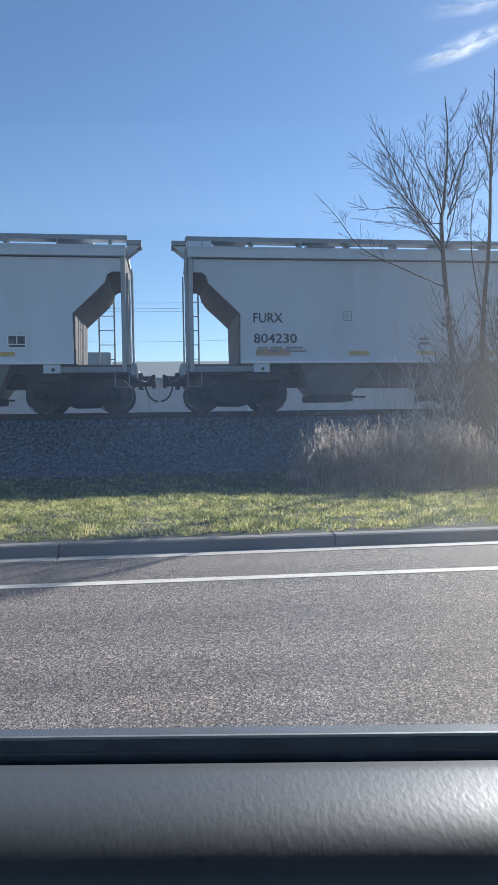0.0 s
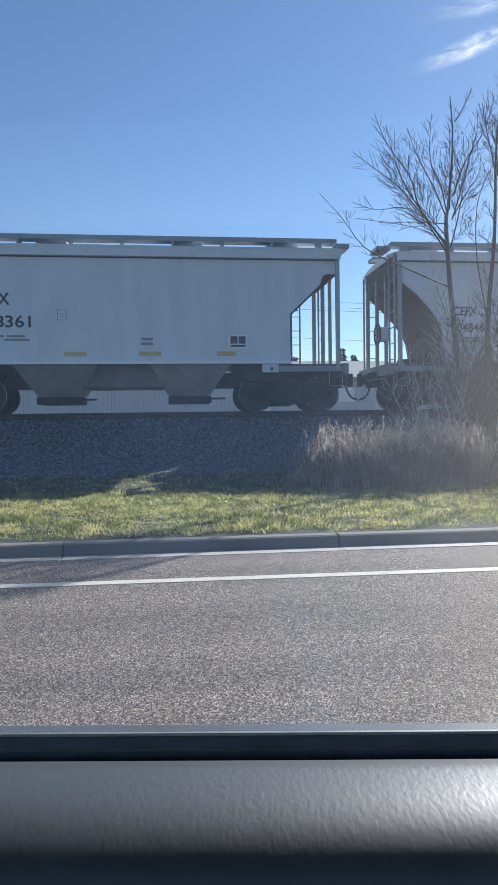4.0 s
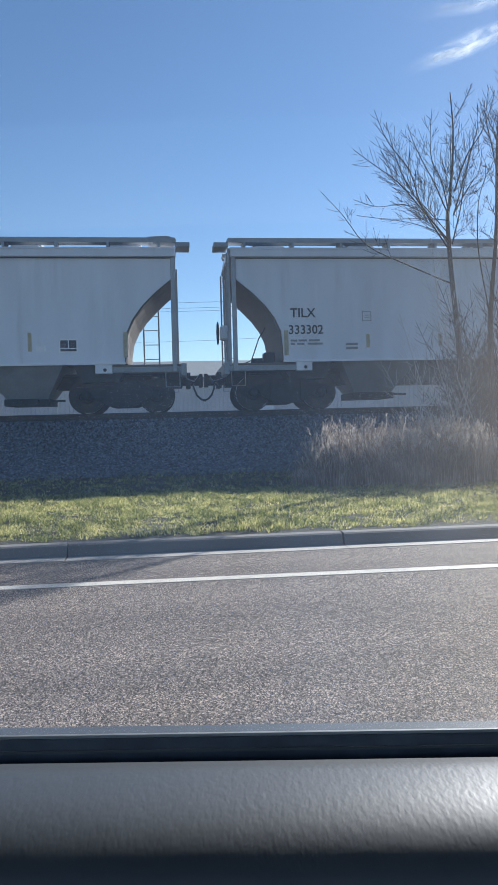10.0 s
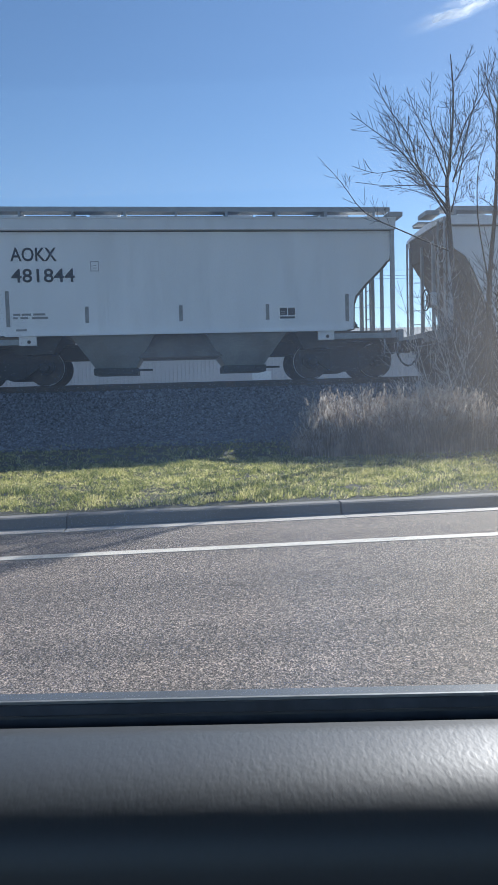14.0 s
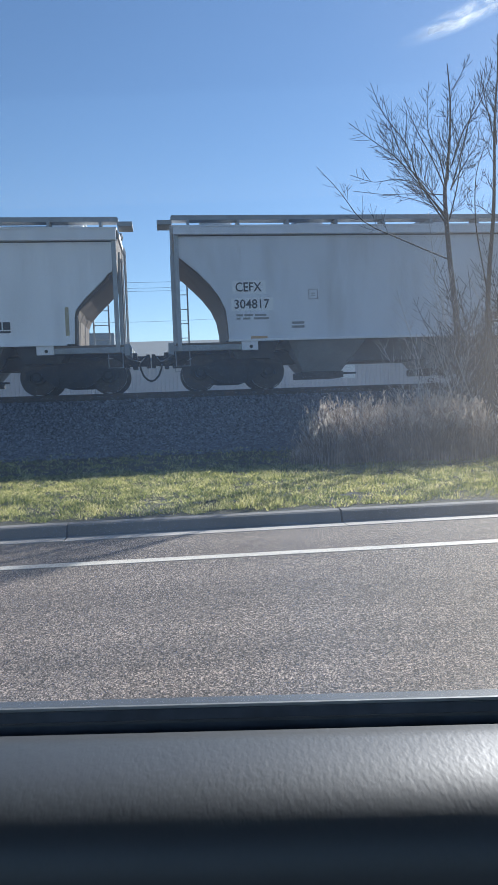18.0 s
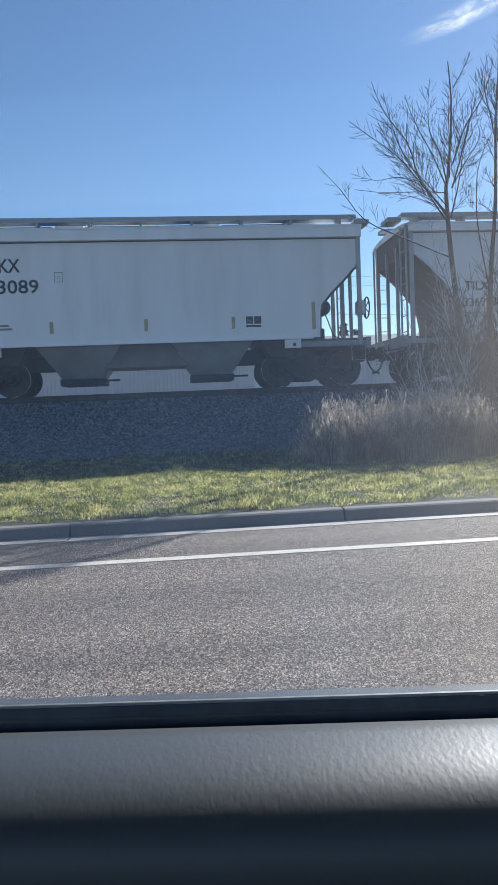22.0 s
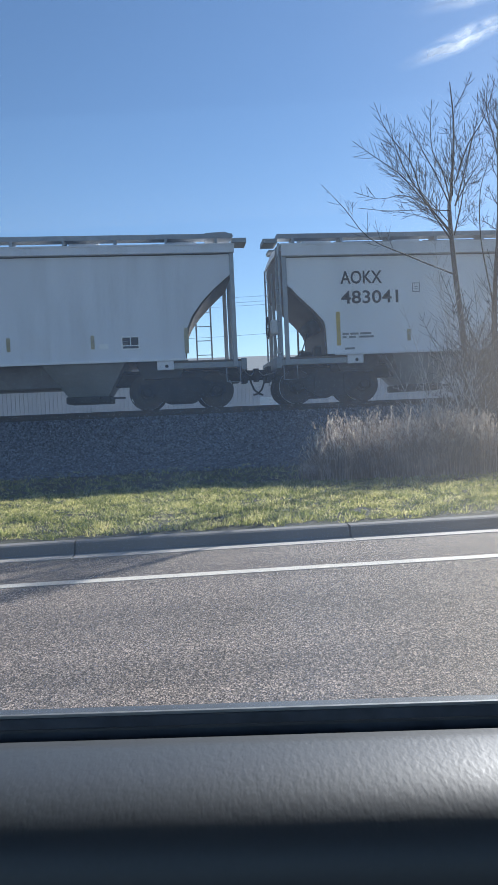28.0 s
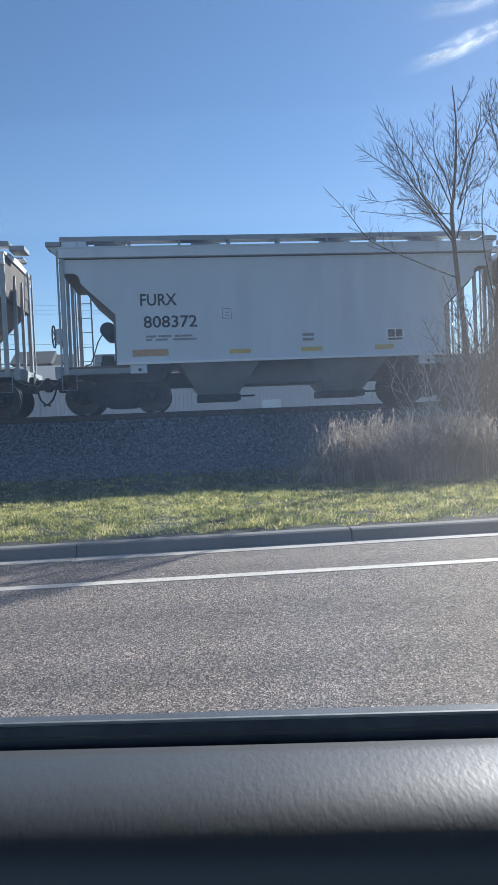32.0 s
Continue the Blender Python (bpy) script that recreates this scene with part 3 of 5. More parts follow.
def bars(parent, rows, x, z, w, h, material, name="small_lettering"):
    """Rows of small marks too fine to read, as plain bars."""
    for k, row in enumerate(rows):
        bm = bmesh.new()
        for a, b in row:
            add_box(bm, x + a * w, x + b * w, -1.468, -1.455, z - k * h * 1.7, z - k * h * 1.7 + h)
        part(name, bm, material, parent)


def flat(name, parent, x0, x1, z0, z1, material, y=-1.466, label=""):
    return part(name, box(x0, x1, y, -1.455, z0, z1), material, parent, label)


def hopper_car(style, brake_left=True):
    """One car, from its left coupler face at x = 0, rail top at z = 0, road side at -y."""
    paint = M[style]
    base = ENDS[style][0][1]                       # lower edge of the side
    chord = 3.76 if style == "aokx" else 3.88      # lower edge of the top chord
    deck = {"furx": 0.0, "aokx": -0.08}.get(style, -0.045)    # how far the walkways lie lower
    car = anchor("hopper_car")
    left = ENDS[style]
    right = [(L - a, b) for a, b in left]
    outline = left + [(END, 3.9), (END, 4.07 + deck), (L - END, 4.07 + deck), (L - END, 3.9)] + right[::-1]
    # the end sheets' colour holds rust and the shade under the body end
    body = part("body", prism(outline, "y", -1.40, 1.40), M["end_shade_grime"], car, "dirty steel body with shade-darkened sloping end sheets")
    cut = cut_back(style)
    edge = cut + [(END, 3.9), (END, 4.07 + deck), (L - END, 4.07 + deck), (L - END, 3.9)] + [(L - a, b) for a, b in cut][::-1]
    for s in (-1, 1):
        part("side_sheet", prism(edge, "y", min(s * 1.40, s * 1.455), max(s * 1.40, s * 1.455)), paint, car, "painted steel side sheet")
    # slim edge angles round the end openings, proud of the side sheet
    for s in (-1, 1):
        part("top_chord", box(END - 0.02, L - END + 0.02, s * 1.515 - 0.058, s * 1.515 + 0.058, chord, 4.13 + deck, 0.01), paint, car)
        # dark strip in place of the shade under the top chord
        part("seam", box(END + 0.02, L - END - 0.02, s * 1.462 - 0.012, s * 1.462 + 0.012, chord - 0.026, chord - 0.006), M["under"], car)
        part("side_sill", box(2.05, L - 2.05, s * 1.49 - 0.04, s * 1.49 + 0.04, base - 0.035, base + 0.020), M["patch"], car)
        for x in (END + 0.05, L - END - 0.05):
            part("corner_post", box(x - 0.055, x + 0.055, s * 1.47 - 0.04, s * 1.47 + 0.04, 1.0, 3.9, 0.01), M["post"], car)
        for x0 in ((2.38, L - 2.80) if base > 1.1 else ()):
            bm = box(x0, x0 + 0.42, s * 1.44 - 0.05, s * 1.44 + 0.05, 0.98, base, 0.01)
            part("jacking_pad", bm, paint, car)
            part("pad_hole", tube([(x0 + 0.24, s * 1.493, 1.07), (x0 + 0.24, s * 1.496, 1.07)], 0.045, 10), M["under"], car)
    roof = prism([(y, z + deck) for y, z in ((-1.585, 4.11), (-1.585, 4.15), (-1.0, 4.23), (0, 4.29), (1.0, 4.23), (1.585, 4.15), (1.585, 4.11))], "x", END - 0.04, L - END + 0.04)
    part("roof", roof, paint, car)
    for s in (-1, 1):
        rb = part("running_board", box(END - 0.06, L - END + 0.06, s * 0.78 - 0.24, s * 0.78 + 0.24, 4.455 + deck, 4.505 + deck, 0.006), M["galv"], car, "galvanised grating walkway")
        for i in range(9):
            x = 1.15 + (L - 2.3) * i / 8
            part("bracket", box(x - 0.03, x + 0.03, s * 0.78 - 0.26, s * 0.78 + 0.26, 4.14, 4.455 + deck), M["galv"], rb)
        part("kick_rail", box(END - 0.04, L - END + 0.04, s * 1.03 - 0.012, s * 1.03 + 0.012, 4.415 + deck, 4.535 + deck), M["galv"], rb)
    for x0, x1, h in ((2.42, 4.0, 0.0), (4.93, 7.57, 0.0), (8.5, 10.13, 0.0), (1.53, 2.32, 0.13), (4.1, 4.83, 0.13), (7.67, 8.4, 0.13), (10.23, 11.02, 0.13)):
        hatch = part("hatch", box(x0, x1, -0.34, 0.34, 4.14, 4.34 + h, 0.02), paint, car)
        part("hatch_cover", box(x0 - 0.03, x1 + 0.03, -0.38, 0.38, 4.34 + h, 4.40 + 1.6 * h, 0.02), M["galv"], hatch)
    for x, s in ((END - 0.03, 1), (L - END + 0.03, -1)):
        plat = part("end_walkway", box(min(x - s * 0.38, x), max(x - s * 0.38, x), -1.0, -0.38, 4.31 + deck, 4.43 + deck, 0.008), M["galv"], car)
        if style == "furx":
            for y in (-0.9, -0.5):
                part("strut", prism([(x, 4.31), (x - s * 0.36, 4.31), (x, 4.02)], "y", y - 0.02, y + 0.02), paint, plat)
    if style in ("tilx", "cefx"):       # a rounded fairing over the last hatch at one end
        bm = bmesh.new()
        add_prism(bm, [(L - END - 0.66, 4.42 + deck), (L - END - 0.66, 4.55 + deck), (L - END - 0.16, 4.575 + deck), (L - END - 0.02, 4.53 + deck), (L - END, 4.42 + deck)], "y", -1.06, -0.46)
        part("hatch_fairing", bm, M["galv"], car)
    if style == "furx":                 # a closed box under the walkway at one end
        part("walkway_box", box(END, END + 0.62, -1.04, -0.5, 4.21, 4.50, 0.02), paint, car)
    # the open ends: sloping end post, shear plate, end sill
    for x, s in ((0.0, 1), (L, -1)):
        def ex(a):
            return x + s * a
        lo, hi = sorted((ex(0.58), ex(2.6)))
        part("shear_plate", box(lo, hi, -1.42, 1.42, 1.12, 1.20, 0.01), M["end_shade_grime"], car, "grimy steel end deck")
        lo, hi = sorted((ex(0.52), ex(0.66)))
        part("end_sill", box(lo, hi, -1.45, 1.45, 0.92, 1.22, 0.01), M["bay"], car)
        for y in (-1.40, 1.40):
            lo, hi = sorted((ex(0.66), ex(2.38)))
            part("end_side_sill", box(lo, hi, y - 0.05, y + 0.05, 1.0, 1.14, 0.008), M["bay"], car)
        for y in (-0.42, 0.42):
            part("end_post", prism([(ex(END - 0.03), 1.2), (ex(END + 0.05), 1.2), (ex(END + 0.05), 3.7), (ex(END - 0.03), 3.7)], "y", y - 0.04, y + 0.04), M["post"], car)
        part("grab_iron", tube([(ex(0.70), -1.46, 1.05), (ex(0.70), -1.50, 0.62), (ex(1.05), -1.50, 0.62), (ex(1.05), -1.46, 1.05)], 0.014, 5), M["galv"], car)
        part("sill_step", tube([(ex(0.70), 1.46, 1.05), (ex(0.70), 1.50, 0.62), (ex(1.05), 1.50, 0.62), (ex(1.05), 1.46, 1.05)], 0.014, 5), M["galv"], car)
        # coupler, knuckle and air hose
        lo, hi = sorted((ex(0.12), ex(0.80)))
        cp = part("coupler", box(lo, hi, -0.15, 0.15, 0.72, 0.99, 0.03), M["truck"], car)
        part("knuckle", prism([(ex(0.16), -0.16), (ex(0.07), -0.17), (ex(0.055), -0.02), (ex(0.07), 0.02), (ex(0.08), 0.14), (ex(0.16), 0.16)], "z", 0.67, 1.03), M["truck"], cp)
        part("striker", prism([(-0.32, 0.64), (0.32, 0.64), (0.32, 1.06), (-0.32, 1.06)], "x", *sorted((ex(0.40), ex(0.52)))), M["truck"], car)
        hose = [(ex(0.34), -0.26, 0.78), (ex(0.31), -0.34, 0.62), (ex(0.24), -0.36, 0.44), (ex(0.13), -0.38, 0.33), (ex(0.0), -0.39, 0.29)]
        smooth(part("air_hose", tube(hose, 0.026, 7), M["rubber"], cp))
        lo, hi = sorted((ex(0.25), ex(0.60)))
        part("cut_lever", tube([(ex(0.58), -1.40, 0.90), (ex(0.50), -1.10, 0.84), (ex(0.30), -0.30, 0.82), (ex(0.15), -0.05, 1.02)], 0.014, 5), M["galv"], car)
    open_middle = style == "crdx"                  # no sill or valley sheet between the bays of this kind
    for xa, xb in (((0.62, 3.3), (L - 3.3, L - 0.62)) if open_middle else ((0.62, L - 0.62),)):
        part("center_sill", box(xa, xb, -0.33, 0.33, 0.66, 1.06, 0.01), M["under"], car)
    half, toe = (0.96, 0.40) if open_middle else (1.06, 0.52)
    # hopper bays
    for xc in (4.64, L - 4.64):
        bm = bmesh.new()
        top = [(xc - half, -1.40, base + 0.01), (xc + half, -1.40, base + 0.01), (xc + half, 1.40, base + 0.01), (xc - half, 1.40, base + 0.01)]
        low = [(xc - toe, -0.62, 0.42), (xc + toe, -0.62, 0.42), (xc + toe, 0.62, 0.42), (xc - toe, 0.62, 0.42)]
        va, vb = [bm.verts.new(p) for p in top], [bm.verts.new(p) for p in low]
        fs = [bm.faces.new(va), bm.faces.new(vb[::-1])]
        for i in range(4):
            j = (i + 1) % 4
            fs.append(bm.faces.new((va[i], va[j], vb[j], vb[i])))
        bmesh.ops.recalc_face_normals(bm, faces=fs)
        hop = part("hopper_bay", bm, M["brown_bay"] if open_middle else M["bay"], car, "dark grimy sloping discharge hopper")
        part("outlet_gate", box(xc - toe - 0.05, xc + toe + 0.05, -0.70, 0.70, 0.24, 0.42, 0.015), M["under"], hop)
        part("gate_rack", box(xc + 0.10, xc + 0.95, -0.60, -0.52, 0.33, 0.38), M["under"], hop)
        part("gate_shaft", tube([(xc + 0.3, -1.0, 0.36), (xc + 0.3, 1.0, 0.36)], 0.03, 8), M["under"], hop)
    # the valley between the bays, darker than they are
    if not open_middle:
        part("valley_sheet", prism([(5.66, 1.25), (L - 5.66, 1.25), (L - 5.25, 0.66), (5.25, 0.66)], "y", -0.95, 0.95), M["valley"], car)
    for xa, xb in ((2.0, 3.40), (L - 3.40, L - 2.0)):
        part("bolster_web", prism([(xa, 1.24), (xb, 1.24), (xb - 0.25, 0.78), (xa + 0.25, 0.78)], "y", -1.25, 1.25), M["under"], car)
    inset = 2.2 if style in ("tilx", "cefx") else 2.0
    truck(car, inset)
    truck(car, L - inset)
    # ladders: side ladder at one end of each side, end ladder at the other
    ladder(car, L - 1.46, 1.50, 1.0, 4.02, 0.44, "x")
    ladder(car, 0.92, 1.50, 1.0, 4.02, 0.44, "x")
    ladder(car, END - 0.07, -1.18, 1.15, 4.12, 0.44, "y")
    ladder(car, L - END + 0.07, 1.18, 1.15, 4.12, 0.44, "y")
    # brake gear at one end
    bx, s = (-0.1, 1) if brake_left else (L + 0.1, -1)

    def ex(a):
        return bx + s * a
    bw = bmesh.new()
    ring = [(ex(0.52), -0.75 + 0.28 * math.cos(a * math.pi / 9), 2.05 + 0.28 * math.sin(a * math.pi / 9)) for a in range(19)]
    add_tube(bw, ring, 0.02, 6, cap=False)
    for a in range(5):
        add_tube(bw, [(ex(0.55), -0.75, 2.05), (ex(0.52), -0.75 + 0.28 * math.cos(a * 1.257), 2.05 + 0.28 * math.sin(a * 1.257))], 0.014, 5)
    wheel = part("brake_wheel", bw, M["truck"], car, "dark spoked hand brake wheel")
    lo, hi = sorted((ex(0.58), ex(0.80)))
    part("brake_housing", box(lo, hi, -0.92, -0.58, 1.86, 2.24, 0.04), paint, car)
    part("brake_rod", tube([(ex(0.72), -0.75, 1.86), (ex(0.78), -0.75, 1.2)], 0.014, 5), M["galv"], car)
    if style in ("furx", "aokx"):
        rx, rz = (1.92, 2.16) if style == "furx" else (1.76, 2.05)
        smooth(part("air_reservoir", tube([(ex(rx), -1.05, rz), (ex(rx), -1.0, rz), (ex(rx), 0.25, rz), (ex(rx), 0.3, rz)], [0.12, 0.20, 0.20, 0.12], 14), M["under"], car))
    smooth(part("brake_cylinder", tube([(ex(1.55), 0.55, 1.36), (ex(2.1), 0.55, 1.36)], 0.14, 12), M["under"], car))
    part("control_valve", box(*sorted((ex(1.72), ex(2.02))), -0.9, -0.55, 1.20, 1.52, 0.03), M["under"], car)
    part("brake_pipe", tube([(ex(1.2), -0.62, 1.24), (ex(1.42), -0.62, 1.34), (ex(1.62), -0.62, 1.9), (ex(1.8), -0.62, 2.2)], 0.016, 5), M["truck"], car)
    part("train_pipe", tube([(0.5, -0.45, 0.72), (1.2, -0.5, 0.98), (L - 1.2, -0.5, 0.98), (L - 0.5, -0.45, 0.72)], 0.02, 5), M["under"], car)
    return car


WORDS = {}


def set_words(words):
    """Meshes of all the words, each fitted to a box one unit wide and high."""
    texts = []
    for w in sorted(words):
        cu = bpy.data.curves.new("word", "FONT")
        cu.body, cu.resolution_u, cu.offset = w, 3, 0.012
        texts.append((w, new("word", cu)))
    deps = bpy.context.evaluated_depsgraph_get()
    for w, ob in texts:
        me = bpy.data.meshes.new_from_object(ob.evaluated_get(deps))
        xs, ys = [v.co.x for v in me.vertices], [v.co.y for v in me.vertices]
        bm = bmesh.new()
        bm.from_mesh(me)
        bpy.data.meshes.remove(me)
        for v in bm.verts:
            v.co = ((v.co.x - min(xs)) / (max(xs) - min(xs)), -1.4575, (v.co.y - min(ys)) / (max(ys) - min(ys)))
        geo = bmesh.ops.extrude_face_region(bm, geom=bm.faces[:])
        bmesh.ops.translate(bm, verts=[g for g in geo["geom"] if isinstance(g, bmesh.types.BMVert)], vec=(0, -0.007, 0))
        bmesh.ops.recalc_face_normals(bm, faces=bm.faces[:])
        WORDS[w] = bm
    for w, ob in texts:
        bpy.data.objects.remove(ob)


def letters(word, x, z, w, h, parent, material, name):
    """A word in stencil letters on the road side, w wide and h high, its lower left corner at x, z."""
    bm = WORDS[word].copy()
    for v in bm.verts:
        v.co.x, v.co.z = v.co.x * w, v.co.z * h
    ob = part(name, bm, material, parent, "dark stencilled characters")
    ob.matrix_basis = pose(x, 0, z)
    return ob


def placard(car, x, z):
    """Dark data panel in a white border."""
    p = flat("data_panel", car, x, x + 0.46, z, z + 0.34, M["white"], -1.464, "black data panel with white border")
    for a, b, c, d in ((0.034, 0.218, 0.115, 0.306), (0.246, 0.426, 0.115, 0.306), (0.034, 0.426, 0.034, 0.088)):
        part("panel_field", box(x + a, x + b, -1.469, -1.463, z + c, z + d), M["black"], p)
    bm = bmesh.new()
    for k in range(3):
        add_box(bm, x + 0.05, x + 0.17, -1.472, -1.468, z + 0.115 + 0.045 * k, z + 0.13 + 0.045 * k)
    part("panel_writing", bm, M["faint"], p)


def outline_box(car, x, z, w, h):
    """Thin square stencil frame."""
    bm = bmesh.new()
    t = 0.014
    for a, b, c, d in ((0, w, 0, t), (0, w, h - t, h), (0, t, t, h - t), (w - t, w, t, h - t)):
        add_box(bm, x + a, x + b, -1.466, -1.455, z + c, z + d)
    for k in range(2):
        add_box(bm, x + w * 0.3, x + w * 0.7, -1.466, -1.455, z + h * (0.3 + 0.25 * k), z + h * (0.36 + 0.25 * k))
    part("stencil_frame", bm, M["faint"], car)


def cross_sign(car, x, z):
    """Round white sign with a dark ring and a slanted cross."""
    p = part("round_sign", tube([(x, -1.455, z), (x, -1.464, z)], 0.155, 24), M["black"], car, "round white sign with dark ring and cross")
    part("sign_field", tube([(x, -1.460, z), (x, -1.468, z)], 0.13, 24), M["white"], p)
    for a in (0.9, 2.3):
        bm = box(-0.115, 0.115, -1.473, -1.462, -0.017, 0.017)
        o = part("sign_bar", bm, M["black"], p)
        o.matrix_basis = pose(x, 0, z, 0, math.degrees(a), 0)


def scrawl(car):
    """Looping spray-paint scribble in dark strokes, falling to the right."""
    rng = random.Random(5)
    bm = bmesh.new()
    for row in range(3):
        for k in range(6 - row):
            x, z = 1.16 + 0.16 * k + 0.07 * row, 3.40 - 0.07 * k - 0.24 * row
            pts = []
            for i in range(10):
                a = 0.72 * i
                pts.append((x + 0.075 * math.cos(a) + 0.012 * i + rng.uniform(-0.01, 0.01), -1.458, z + 0.12 * math.sin(a) - 0.018 * i))
            add_tube(bm, pts, 0.013, 4)
    part("graffiti_scrawl", bm, M["marker"], car, "dark looping spray-paint scrawl")


def spray_tag(car):
    """Faded spray-paint marks low on the side: upright strokes, an arch and a long curl."""
    for pts in ([(5.20, 1.62), (5.19, 2.0)], [(5.34, 1.98), (5.35, 1.64)], [(5.52, 1.66), (5.53, 1.96)], [(5.72, 1.62), (5.73, 1.98)], [(5.88, 1.64), (5.96, 1.92)], [(5.98, 1.70), (6.2, 1.66)],
                [(6.42, 1.86), (6.5, 1.72), (6.75, 1.64), (7.02, 1.68), (7.18, 1.82), (7.12, 1.96)]):
        part("graffiti_stroke", tube([(x, -1.457, z) for x, z in pts], 0.018, 5), M["tag"], car, "faded blue-grey spray-paint stroke")


def dress(car, style, mark, number, extra=""):
    """Lettering and markings of one car."""
    two = [[(0, 0.2), (0.24, 0.5), (0.56, 0.9)], [(0, 0.12), (0.2, 0.42), (0.52, 0.98)]]
    if style == "furx":
        x, z = {"low": (2.40, 2.25), "west": (2.34, 2.67)}.get(extra, (2.70, 2.67))
        h = 0.30 if extra != "low" else 0.25
        letters(mark, x, z, 3.05 * h, h, car, M["black"], "reporting_mark")
        letters(number, x + 0.06 * (extra != "low"), z - (1.85 if extra != "low" else 2.1) * h, 4.5 * h, h, car, M["black"], "car_number")
        bars(car, two, x + 0.1, z - 2.65 * h, 1.3, 0.05, M["faint"])
        for x0, w in ((2.45, 0.9), (4.9, 0.55), (6.75, 0.55), (8.7, 0.5)):
            flat("reflector", car, x0, x0 + w, 1.41, 1.52 if w < 0.8 else 1.58, M["yellow"] if w < 0.8 else M["orange"])
        outline_box(car, 4.75, 2.30, 0.24, 0.26)
        bars(car, [[(0, 1)], [(0, 1)]], 6.8, 1.80, 0.3, 0.07, M["faint"])
        placard(car, 9.02, 1.60)
    elif style == "aokx":
        letters(mark, 2.27, 3.03, 1.10, 0.335, car, M["black"], "reporting_mark")
        letters(number, 2.27, 2.52, 1.52, 0.335, car, M["black"], "car_number")
        bars(car, two, 2.27, 1.72, 0.85, 0.05, M["faint"])
        outline_box(car, 4.18, 2.78, 0.2, 0.24)
        dark = extra == "dark"
        col = M["marker"] if dark else M["ochre"]
        for x0 in (4.0, 6.32, 8.52):
            flat("reflector", car, x0, x0 + 0.09, 1.52, 1.92 if dark else 1.82, col)
        if extra in ("tan", "amber"):
            flat("end_reflector", car, 2.12, 2.22, 1.45, 2.32, M["orange"] if extra == "amber" else M["yellow"])
        for x0 in ((2.10, 10.6) if dark else (10.6,)):
            flat("end_reflector", car, x0, x0 + 0.09, 1.45, 2.32 if x0 < 5 else 2.15, col)
        bars(car, [[(0, 1)]], 2.32, 1.34, 0.26, 0.05, M["faint"])
        placard(car, 8.85, 1.51)
        if extra == "scrawl":
            scrawl(car)
        if extra == "tag":
            spray_tag(car)
    elif style in ("tilx", "cefx"):
        tx, tz = (2.27, 0.0) if style == "cefx" else (2.25, -0.11)
        if extra == "patch":
            flat("patch", car, tx - 0.08, tx + 0.78, 2.40, 2.74, M["patch"], -1.4568)
            flat("patch", car, tx - 0.12, tx + 0.96, 1.98, 2.31, M["patch"], -1.4568)
        letters(mark, tx, 2.46 + tz, 0.67, 0.235, car, M["black"], "reporting_mark")
        letters(number, tx - 0.04, 2.03 + tz, 0.9, 0.235, car, M["black"], "car_number")
        bars(car, two, tx, 1.84 + tz, 0.85, 0.05, M["faint"])
        outline_box(car, 4.15, 2.24, 0.24, 0.26)
        bars(car, [[(0, 1)], [(0, 1)]], 3.70, 1.62, 0.32, 0.06, M["faint"])
        if style == "tilx":
            col = M["ochre"]
            for x0 in (4.25, 6.2, 8.25):
                flat("reflector", car, x0, x0 + 0.09, 1.56, 1.90 if extra != "bright" else 2.02, col)
            for x0 in (2.08, 10.58):
                flat("end_reflector", car, x0, x0 + 0.11, 1.38, 2.02, col)
            flat("white_label", car, 8.44, 8.68, 1.56, 1.68, M["white"])
        if style == "cefx":
            flat("sill_mark", car, 2.62, 3.05, 1.26, 1.33, M["orange"])
        placard(car, 9.0, 1.52)
    else:
        letters(mark, 2.38, 2.34, 0.95, 0.22, car, M["black"], "reporting_mark")
        letters(number, 2.38, 1.86, 0.98, 0.22, car, M["black"], "car_number")
        bars(car, two, 2.38, 1.60, 0.85, 0.05, M["faint"])
        outline_box(car, 3.55, 1.95, 0.24, 0.28)
        for x0 in (2.12, 4.52, 6.35, 8.17, 10.42):
            flat("reflector", car, x0, x0 + 0.12, 1.34, 1.78 if 4 < x0 < 10 else 2.2, M["yellow"])
        for x0 in (4.57, 8.23):
            cross_sign(car, x0, 2.02)
        placard(car, 9.28, 1.31)


STYLE = {"furx": ("FURX", "pale blue-grey covered hopper car rolling on the track", "hopper car"),
         "aokx": ("AOKX", "warm light-grey covered hopper car rolling on the track", "hopper car"),
         "tilx": ("TILX", "dusty pale-grey covered hopper car with arched end openings", "hopper car"),
         "cefx": ("CEFX", "dusty grey covered hopper car with arched end openings", "hopper car"),
         "crdx": ("CRDX", "light-grey hopper car with round cross signs and yellow markers", "hopper car")}
